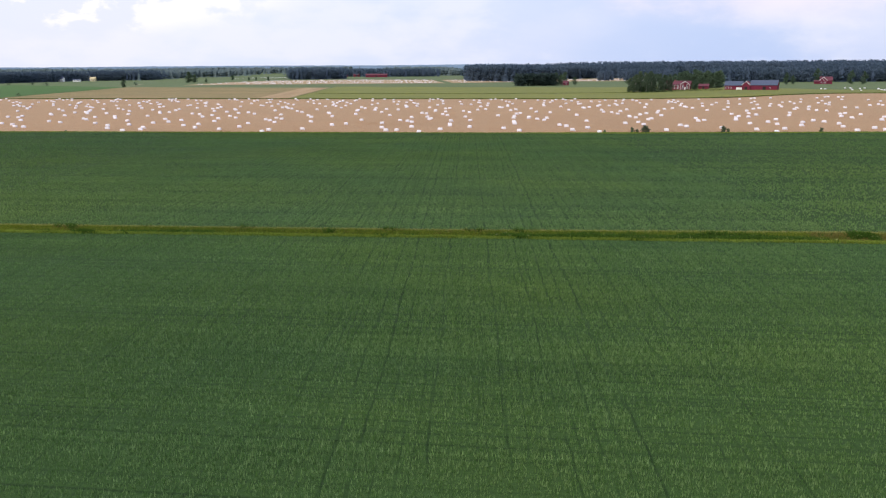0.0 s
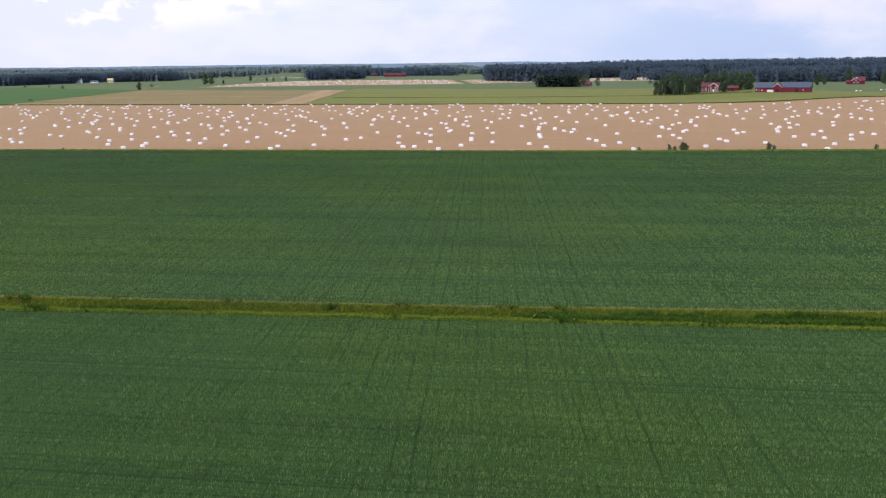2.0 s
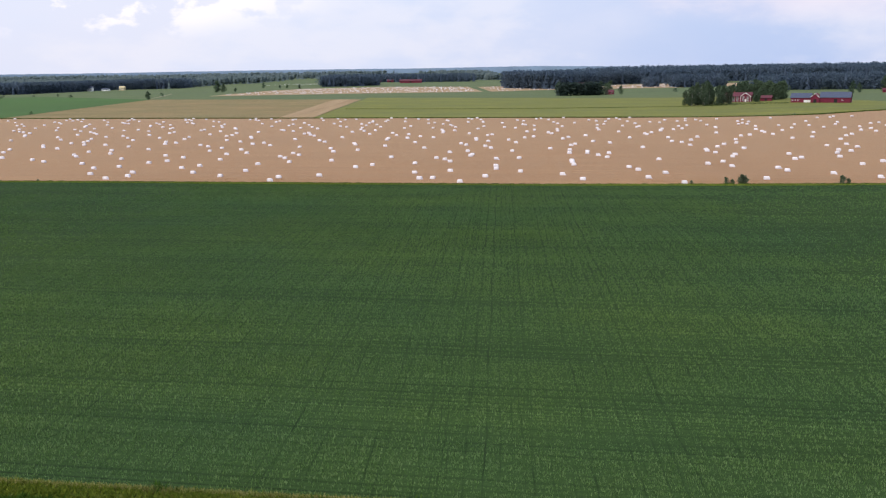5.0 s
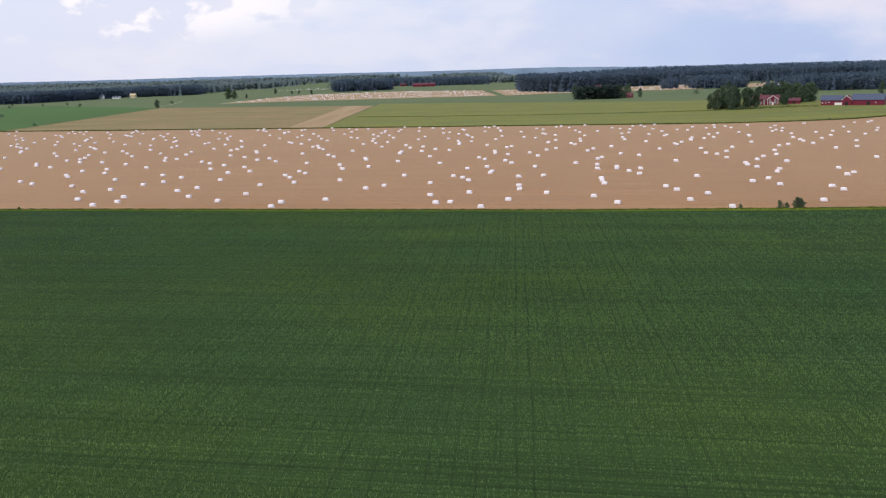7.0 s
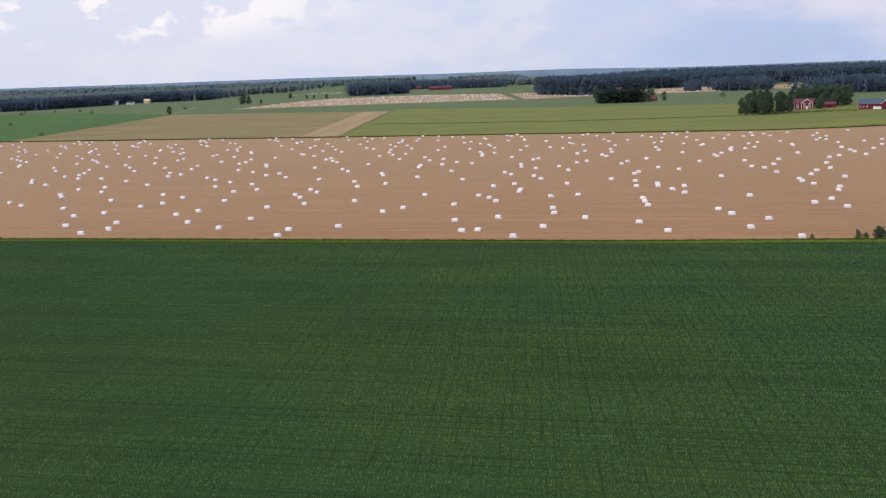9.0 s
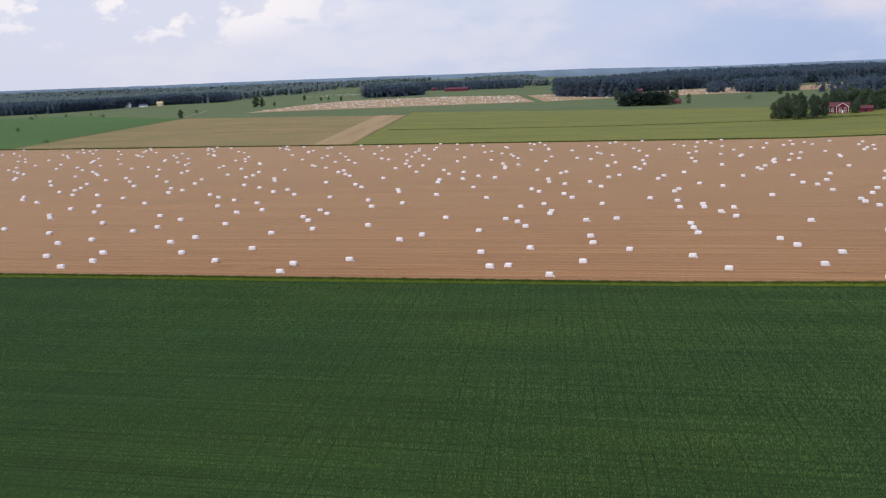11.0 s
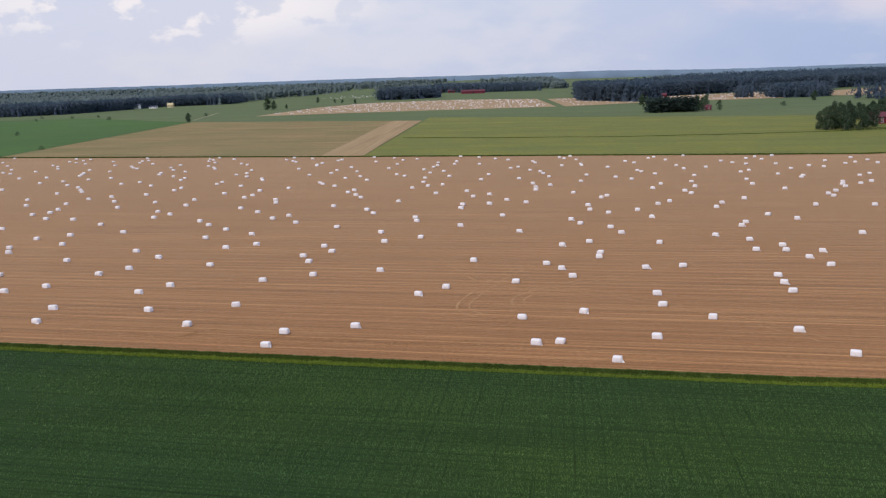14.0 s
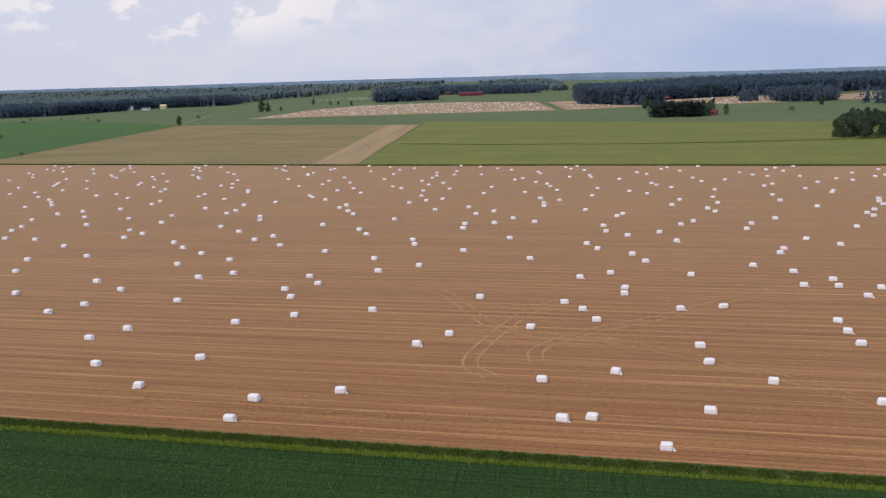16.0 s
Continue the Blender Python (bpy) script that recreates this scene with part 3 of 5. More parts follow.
def build_herbs():
    rng = np.random.default_rng(31)
    k = 64000
    x = rng.uniform(-90, 90, k)
    w = rng.beta(1.05, 1.05, k)
    a, b = line_y(DITCH_NEAR, x), line_y(DITCH_FAR, x)
    z = np.interp(w, [0, 0.12, 0.3, 0.42, 0.55, 0.66, 0.82, 1], [0.25, 0.2, 0.05, -0.25, -0.35, -0.2, 0.15, 0.25])
    p = np.stack([x, a + (b - a) * w, z], -1)
    clump = np.array([noise.noise(Vector((0.22 * q, 3.0 * s, 0.5))) + 0.6 * noise.noise(Vector((0.9 * q, 5.0 * s, 2.5))) for q, s in zip(x, w)])
    rank = step((x - 2) / 10) * (1 - step((x - 40) / 8))
    rank = np.maximum(rank, 0.75 * np.exp(-((x + 34) / 5) ** 2))
    bed = np.exp(-((w - 0.42) / 0.26) ** 2)
    nettle = clump + 2.5 * rank * bed - 0.6 + rng.normal(0, 0.12, k) > 0.12
    sere = ~nettle & (clump - 0.5 * np.abs(w - 0.85) + 0.5 * step((x - 38) / 8) + rng.normal(0, 0.15, k) > 0.42)
    rest = ~nettle & ~sere
    blades("ditch_grass", p[rest], 0.34, 0.13, 0.7, M_HERB, "yellow-green grass on the banks of the ditch", "grass", 2, 32)
    blades("nettles", p[nettle], 0.62, 0.17, 0.6, M_NETTLE, "rank dark green weeds in the bed of the ditch", "weeds", 3, 33)
    blades("sere_grass", p[sere], 0.4, 0.1, 0.7, M_SERE, "brownish dry grass on the banks of the ditch", "grass", 2, 30)
    heads = p[nettle][rng.uniform(0, 1, nettle.sum()) > 0.97]
    blades("weed_flowers", heads + np.array((0, 0, 0.42)), 0.14, 0.16, 1.6, M_HEAD, "pale flower heads over the ditch weeds", "flowers", 2, 29)
    k = 9000
    x = rng.uniform(-90, 90, k)
    y = line_y(DITCH_FAR, x) - rng.uniform(0.0, 0.34, k)
    blades("dry_grass", np.stack([x, y, np.full(k, 0.24)], -1), 0.34, 0.1, 0.5, M_DRY, "pale dry grass along the rim of the ditch", "grass", 2, 37)
    x = rng.uniform(-90, 90, k)
    y = line_y(DITCH_NEAR, x) + rng.uniform(0.0, 0.36, k)
    y = y + 0.35 * np.array([noise.noise(Vector((0.4 * q, 1.5, 0))) for q in x])
    blades("fresh_grass", np.stack([x, y, np.full(k, 0.24)], -1), 0.4, 0.12, 0.5, M_FRESH, "bright yellow-green grass along the rim of the ditch", "grass", 2, 38)
    k = 14000
    x = rng.uniform(-190, 190, k)
    y = line_y(VERGE, x) - 4.0 + rng.uniform(0, 0.75, k) + 0.22 * np.array([noise.noise(Vector((0.5 * q, 0, 3))) for q in x])
    blades("fresh_grass", np.stack([x, y, np.full(k, 0.22)], -1), 0.44, 0.15, 0.5, M_FRESH, "bright yellow-green grass strip beside the crop", "grass", 2, 39)
    k = 60000
    x = rng.uniform(-190, 190, k)
    w = rng.uniform(0, 1, k)
    y = line_y(VERGE, x) - 3.5 + 3.0 * w
    p = np.stack([x, y, np.zeros(k)], -1)
    high = w > 0.16 + 0.26 * np.array([noise.noise(Vector((0.35 * q, 0, 7))) for q in x]) + rng.normal(0, 0.1, k)
    tall = 0.32 + 0.16 * np.array([noise.noise(Vector((0.6 * q, 0, 9))) for q in x])
    blades("verge_weeds", p[high], tall[high], 0.12, 0.55, M_HERB_DARK, "dark green weeds along the edge of the stubble", "weeds", 2, 34, 0.15)
    blades("verge_grass", p[~high], 0.34, 0.14, 0.7, M_HERB, "yellow-green grass beside the crop", "grass", 2, 35, 0.18)
    k = 15000
    x = rng.uniform(-110, 110, k)
    y = line_y(VERGE, x) + rng.normal(9.0, 2.6, k) - 0.5
    tuft = np.array([noise.noise(Vector((0.16 * a, 0.5 * b, 0))) + noise.noise(Vector((0.7 * a, 0.9 * b, 4))) for a, b in zip(x, y)])
    p = np.stack([x, y, np.zeros(k)], -1)[tuft > 0.12]
    blades("loose_straw", p, 0.035, 0.16, 6.0, M_STRAW, "loose pale straw strewn over the stubble", "straw", 2, 28)
    k = 9000
    x = rng.uniform(-400, 420, k)
    p = np.stack([x, line_y(STUBBLE_FAR, x) + rng.uniform(0, 1.6, k), lie(x, line_y(STUBBLE_FAR, x))], -1)
    blades("hedge_grass", p, 0.55, 0.7, 0.3, M_HERB_DARK, "rough dark grass along the far edge of the stubble", "grass", 2, 36)


build_herbs()


def build_meadow_ditch():
    rng = np.random.default_rng(41)
    k = 3600
    x = rng.uniform(-100, 175, k)
    y = np.interp(x, [-100, -40, 29, 90, 144, 175], [757, 735, 718, 715, 715, 722]) + rng.normal(0, 0.6, k)
    y = y + np.array([2.2 * noise.noise(Vector((0.06 * q, 1.7, 0))) + 1.0 * noise.noise(Vector((0.2 * q, 5.0, 0))) for q in x])
    p = np.stack([x, y, lie(x, y)], -1)[np.array([noise.noise(Vector((0.05 * q, 3.3, 0))) for q in x]) > -0.45]
    blades("ditch_grass", p, 0.3, 0.35, 0.5, M_HERB_DARK, "rough dark grass along a ditch in the hay meadow", "grass", 2, 42)


build_meadow_ditch()

# ---- trees ----


def foliage(rng, centre, radius, count, size):
    """Small leaf clumps as tilted triangles in an uneven ball."""
    d = rng.normal(size=(count, 3))
    d /= np.linalg.norm(d, axis=1)[:, None]
    c = np.asarray(centre) + d * np.asarray(radius) * rng.uniform(0.55, 1.08, (count, 1))
    a = rng.normal(size=(count, 3))
    b = rng.normal(size=(count, 3))
    a /= np.linalg.norm(a, axis=1)[:, None]
    b /= np.linalg.norm(b, axis=1)[:, None]
    s = size * rng.uniform(0.6, 1.4, (count, 1))
    v = np.stack([c - a * s, c + a * s * 0.6 + b * s * 0.5, c + b * s], 1).reshape(-1, 3)
    return v


def trunk_bm(rng, height, thick, limbs=5):
    bm = bmesh.new()
    def limb(p, q, r0, r1):
        d = (q - p)
        m = Matrix.Translation((p + q) / 2) @ d.to_track_quat("Z", "Y").to_matrix().to_4x4()
        bmesh.ops.create_cone(bm, segments=6, radius1=r0, radius2=r1, depth=d.length, cap_ends=True, matrix=m)
    top = Vector((rng.uniform(-.3, .3), rng.uniform(-.3, .3), height * 0.8))
    limb(Vector((0, 0, -0.2)), top, thick, thick * 0.25)
    for i in range(limbs):
        z = height * rng.uniform(0.3, 0.65)
        a = rng.uniform(0, 2 * math.pi)
        r = height * rng.uniform(0.15, 0.25)
        limb(Vector((0, 0, z)), Vector((math.cos(a) * r, math.sin(a) * r, z + r * 0.9)), thick * 0.35, thick * 0.1)
    return bm


def tree(name, x, y, height, spread, mat, bark, label, seed, clear=0.2, clumps=9, leaves=70, category="tree", size=0.5):
    """A broadleaved tree or bush: tapered trunk with limbs, crown of many small leaf clumps."""
    rng = np.random.default_rng(seed)
    e = new(name)
    e.matrix_world = Matrix.Translation((x, y, float(lie(x, y)) - 0.05))
    tagged(e, label, category)
    part("trunk", trunk_bm(rng, height, max(0.06, height * 0.018)), bark, e)
    vs = []
    for i in range(clumps):
        f = (i + 0.5) / clumps
        z = height * (clear + (0.94 - clear) * f)
        rr = spread * (math.sin(math.pi * min(0.97, 0.22 + 0.72 * f)) ** 0.8)
        a = rng.uniform(0, 2 * math.pi)
        off = rr * rng.uniform(0.2, 0.6)
        r = rr * rng.uniform(0.55, 0.8)
        vs.append(foliage(rng, (math.cos(a) * off, math.sin(a) * off, z), (r, r, max(r * 0.7, height * 0.09)), leaves, size * height / 14))
    v = np.concatenate(vs)
    crown = new("crown", tri_mesh("crown", v, np.arange(len(v)).reshape(-1, 3), [mat]))
    crown.parent = e
    return e


def cone_tree(rng, sides=6):
    """A far spruce: five ragged tiers under a thin top."""
    v, f = [], []
    for z0, z1, r in ((0.02, 0.42, 0.15), (0.2, 0.58, 0.135), (0.38, 0.74, 0.11), (0.55, 0.87, 0.08), (0.72, 1.0, 0.05)):
        k = len(v)
        ox, oy = rng.uniform(-.02, .02, 2)
        for i in range(sides):
            a = 2 * math.pi * i / sides + rng.uniform(-.4, .4)
            q = r * rng.uniform(0.55, 1.3)
            v.append((q * math.cos(a) + ox, q * math.sin(a) + oy, z0 + rng.uniform(-.06, .06)))
        v.append((ox, oy, z1))
        f += [(k + i, k + (i + 1) % sides, k + sides) for i in range(sides)]
    return np.array(v), np.array(f)


def round_tree(rng):
    """A far broadleaf: an uneven crown of leaf clumps over a short stem."""
    vs = [foliage(rng, (rng.uniform(-.1, .1), rng.uniform(-.1, .1), 0.3 + 0.17 * i), (0.17 - 0.02 * i, 0.17 - 0.02 * i, 0.15), 13, 0.085) for i in range(4)]
    vs.append(np.array([(-.012, 0, 0), (.012, 0, 0), (0, 0, 0.45), (0, -.012, 0), (0, .012, 0), (0, 0, 0.45)]))
    v = np.concatenate(vs)
    return v, np.arange(len(v)).reshape(-1, 3)


def far_tree(rng, spruce):
    """A tree at the edge of sight: a few ragged tiers or lumps."""
    v, f = [], []
    tiers = ((0.02, 0.62, 0.17), (0.42, 1.0, 0.11)) if spruce else ((0.12, 0.75, 0.2), (0.45, 0.95, 0.19))
    for z0, z1, r in tiers:
        k = len(v)
        for i in range(5):
            a = 2 * math.pi * i / 5 + rng.uniform(-.4, .4)
            q = r * rng.uniform(0.7, 1.25)
            v.append((q * math.cos(a), q * math.sin(a), (z0 if spruce else (z0 + z1) / 2) + rng.uniform(-.08, .08)))
        v += [(rng.uniform(-.03, .03), 0, z1), (0, 0, z0)]
        for i in range(5):
            f.append((k + i, k + (i + 1) % 5, k + 5))
            if not spruce:
                f.append((k + (i + 1) % 5, k + i, k + 6))
    return np.array(v), np.array(f)


def wood(name, places, heights, mats, share, label, seed, wide=1.3, far=False):
    """A wood as one mass of many single trees; share: how many are spruces."""
    rng = np.random.default_rng(seed)
    forms = [far_tree(rng, i < 5) for i in range(9)] if far else [cone_tree(rng) for _ in range(5)] + [round_tree(rng) for _ in range(4)]
    vs, fs, mi, base = [], [], [], 0
    z = lie(places[:, 0], places[:, 1])
    for (x, y), h, g in zip(places, heights, z):
        spruce = rng.random() < share
        v, f = forms[rng.integers(0, 5) if spruce else rng.integers(5, 9)]
        a = rng.uniform(0, 6.28)
        c, s = math.cos(a), math.sin(a)
        hh = h * (0.96 if spruce else 0.98)
        w = hh * wide * rng.uniform(0.85, 1.25)
        q = np.stack([(v[:, 0] * c - v[:, 1] * s) * w + x, (v[:, 0] * s + v[:, 1] * c) * w + y, v[:, 2] * hh + g - 0.8], -1)
        vs.append(q), fs.append(f + base)
        mi.append(np.full(len(f), 0 if spruce else 1))
        base += len(v)
    return tagged(new(name, tri_mesh(name, np.concatenate(vs), np.concatenate(fs), mats, np.concatenate(mi), True)), label, "wood", kind="stuff")


def band(front, depth, gap, gap_back, seed, low=17, high=25, thin=60):
    """Places and heights of trees behind a front line (x, y): dense at the edge, wider apart behind."""
    rng = np.random.default_rng(seed)
    out = []
    fx, fy = np.array([p[0] for p in front], float), np.array([p[1] for p in front], float)
    length = np.concatenate([[0], np.cumsum(np.hypot(np.diff(fx), np.diff(fy)))])
    d = 0.0
    while d < depth:
        g = gap if d < thin else gap_back
        n = int(length[-1] / g)
        s = (np.arange(n) + rng.uniform(0, 1, n)) * g
        out.append(np.stack([np.interp(s, length, fx), np.interp(s, length, fy) + d + rng.uniform(0, g * 0.8, n)], -1))
        d += g * 0.9
    p = np.concatenate(out)
    return p, rng.uniform(low, high, len(p))


# blued like the spruces, with haze mixed into the leaf colour
M_WOOD_HAZE = leaf_material("hazed_wood_foliage", (0.066, 0.098, 0.144), (0.094, 0.132, 0.178), through_light=0.45)
# distance haze is painted into this foliage: paler and greyer-blue than the woods
M_FAR_HAZE = leaf_material("hazed_far_foliage", (0.13, 0.175, 0.19), (0.16, 0.21, 0.22), through_light=0.45)
# haze blue of the last hills, put straight into the base colour
M_RIDGE_HAZE = plain_material("hazed_hills", (0.17, 0.235, 0.32), 1.0, 0.12, 0.01, 0.0, 0.0)
M_CLUMP = leaf_material("clump_foliage", (0.026, 0.043, 0.042), (0.045, 0.068, 0.056), through_light=0.4)
WOODS = [M_SPRUCE_HAZE, M_WOOD_HAZE]


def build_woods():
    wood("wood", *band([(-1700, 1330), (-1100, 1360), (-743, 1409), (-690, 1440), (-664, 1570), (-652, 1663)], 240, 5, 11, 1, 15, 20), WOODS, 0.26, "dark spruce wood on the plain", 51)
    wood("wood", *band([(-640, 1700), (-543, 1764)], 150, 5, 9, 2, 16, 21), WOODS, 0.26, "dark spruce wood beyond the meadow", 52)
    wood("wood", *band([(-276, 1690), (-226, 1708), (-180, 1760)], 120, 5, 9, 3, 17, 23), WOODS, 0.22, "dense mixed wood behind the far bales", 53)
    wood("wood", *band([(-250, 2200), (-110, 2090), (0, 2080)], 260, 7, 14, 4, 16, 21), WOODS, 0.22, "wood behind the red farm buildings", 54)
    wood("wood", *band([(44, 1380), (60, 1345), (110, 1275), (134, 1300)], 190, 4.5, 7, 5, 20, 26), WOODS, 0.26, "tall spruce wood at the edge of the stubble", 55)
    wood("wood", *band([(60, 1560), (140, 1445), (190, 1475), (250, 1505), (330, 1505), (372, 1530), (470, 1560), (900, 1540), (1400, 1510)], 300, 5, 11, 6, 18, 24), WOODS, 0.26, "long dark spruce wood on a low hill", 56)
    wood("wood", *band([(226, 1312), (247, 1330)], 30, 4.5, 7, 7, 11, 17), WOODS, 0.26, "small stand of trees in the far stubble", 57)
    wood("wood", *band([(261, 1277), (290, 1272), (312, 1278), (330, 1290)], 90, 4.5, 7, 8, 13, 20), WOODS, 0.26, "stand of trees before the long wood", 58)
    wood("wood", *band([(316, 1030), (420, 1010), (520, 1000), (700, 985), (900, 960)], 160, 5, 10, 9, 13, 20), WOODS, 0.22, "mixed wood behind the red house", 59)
    rng = np.random.default_rng(60)
    p = []
    for y0, y1, g in ((1750, 2400, 12.5), (2400, 3500, 21)):
        k = int(6400 * (y1 - y0) / g ** 2)
        p.append(np.stack([rng.uniform(-3400, 3000, k), rng.uniform(y0, y1, k)], -1))
    p = np.concatenate(p)
    clear = np.array([noise.noise(Vector((x * 0.0022, y * 0.004, 4.0))) for x, y in p])
    near = p[:, 0] > 60
    near |= (p[:, 1] < 2250) & (p[:, 0] > -560) & (p[:, 0] < 60)
    near |= (p[:, 1] < 2800) & (p[:, 0] > -520) & (p[:, 0] < -330)
    p = p[(clear > -0.28) & ~near & (np.abs(p[:, 0]) < 0.62 * p[:, 1] + 200)]
    wood("far_woods", p, rng.uniform(13, 20, len(p)), [M_FAR_HAZE, M_FAR_HAZE], 0.5, "far wooded country along the horizon", 61, 1.7, True)
    # the last ridge of hills, at the edge of sight, its haze given as colour
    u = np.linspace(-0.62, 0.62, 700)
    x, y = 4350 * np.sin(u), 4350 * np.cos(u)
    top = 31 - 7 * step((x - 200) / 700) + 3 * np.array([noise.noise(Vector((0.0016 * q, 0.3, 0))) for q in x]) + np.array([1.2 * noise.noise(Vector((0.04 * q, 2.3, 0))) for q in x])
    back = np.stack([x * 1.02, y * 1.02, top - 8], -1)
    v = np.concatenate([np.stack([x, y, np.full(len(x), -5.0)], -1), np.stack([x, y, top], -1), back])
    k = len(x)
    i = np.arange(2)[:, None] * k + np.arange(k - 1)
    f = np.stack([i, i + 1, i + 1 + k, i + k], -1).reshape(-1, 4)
    tagged(new("backdrop", tri_mesh("backdrop", v, f, [M_RIDGE_HAZE], smooth=True)), "wooded hills on the horizon, coloured blue for haze", "hills", kind="structure")


build_woods()

# ---- bales ----


def bale_mesh(seed, cuts=5):
    """A square bale in stretch film: a box with bulged faces and round edges."""
    rng = np.random.default_rng(seed)
    bm = bmesh.new()
    bmesh.ops.create_cube(bm, size=1)
    bmesh.ops.subdivide_edges(bm, edges=bm.edges, cuts=cuts, use_grid_fill=True)
    lx, ly, lz = 1.42 * rng.uniform(0.94, 1.06), 1.0 * rng.uniform(0.95, 1.05), 0.84 * rng.uniform(0.95, 1.05)
    skew = rng.uniform(-0.06, 0.06)
    for q in bm.verts:
        p = q.co * 2
        r = (abs(p.x) ** 9 + abs(p.y) ** 9 + abs(p.z) ** 9) ** (1 / 9)
        p = p / r
        ripple = 0.02 * noise.noise(Vector((p.x * 3, p.y * 3, p.z * 3 + seed)))
        taper = 1 - 0.05 * p.z - 0.05 * max(0.0, p.z) ** 3
        q.co = Vector((p.x * lx / 2 * taper * (1 + ripple) + skew * p.z, p.y * ly / 2 * taper * (1 + ripple), (p.z * (1 + ripple) + 1) * lz / 2 - 0.03))
    me = bpy.data.meshes.new("bale")
    bmesh.ops.recalc_face_normals(bm, faces=bm.faces)
    for g in bm.faces:
        g.smooth = True
    bm.to_mesh(me)
    bm.free()
    me.materials.append(M_WRAP)
    return me


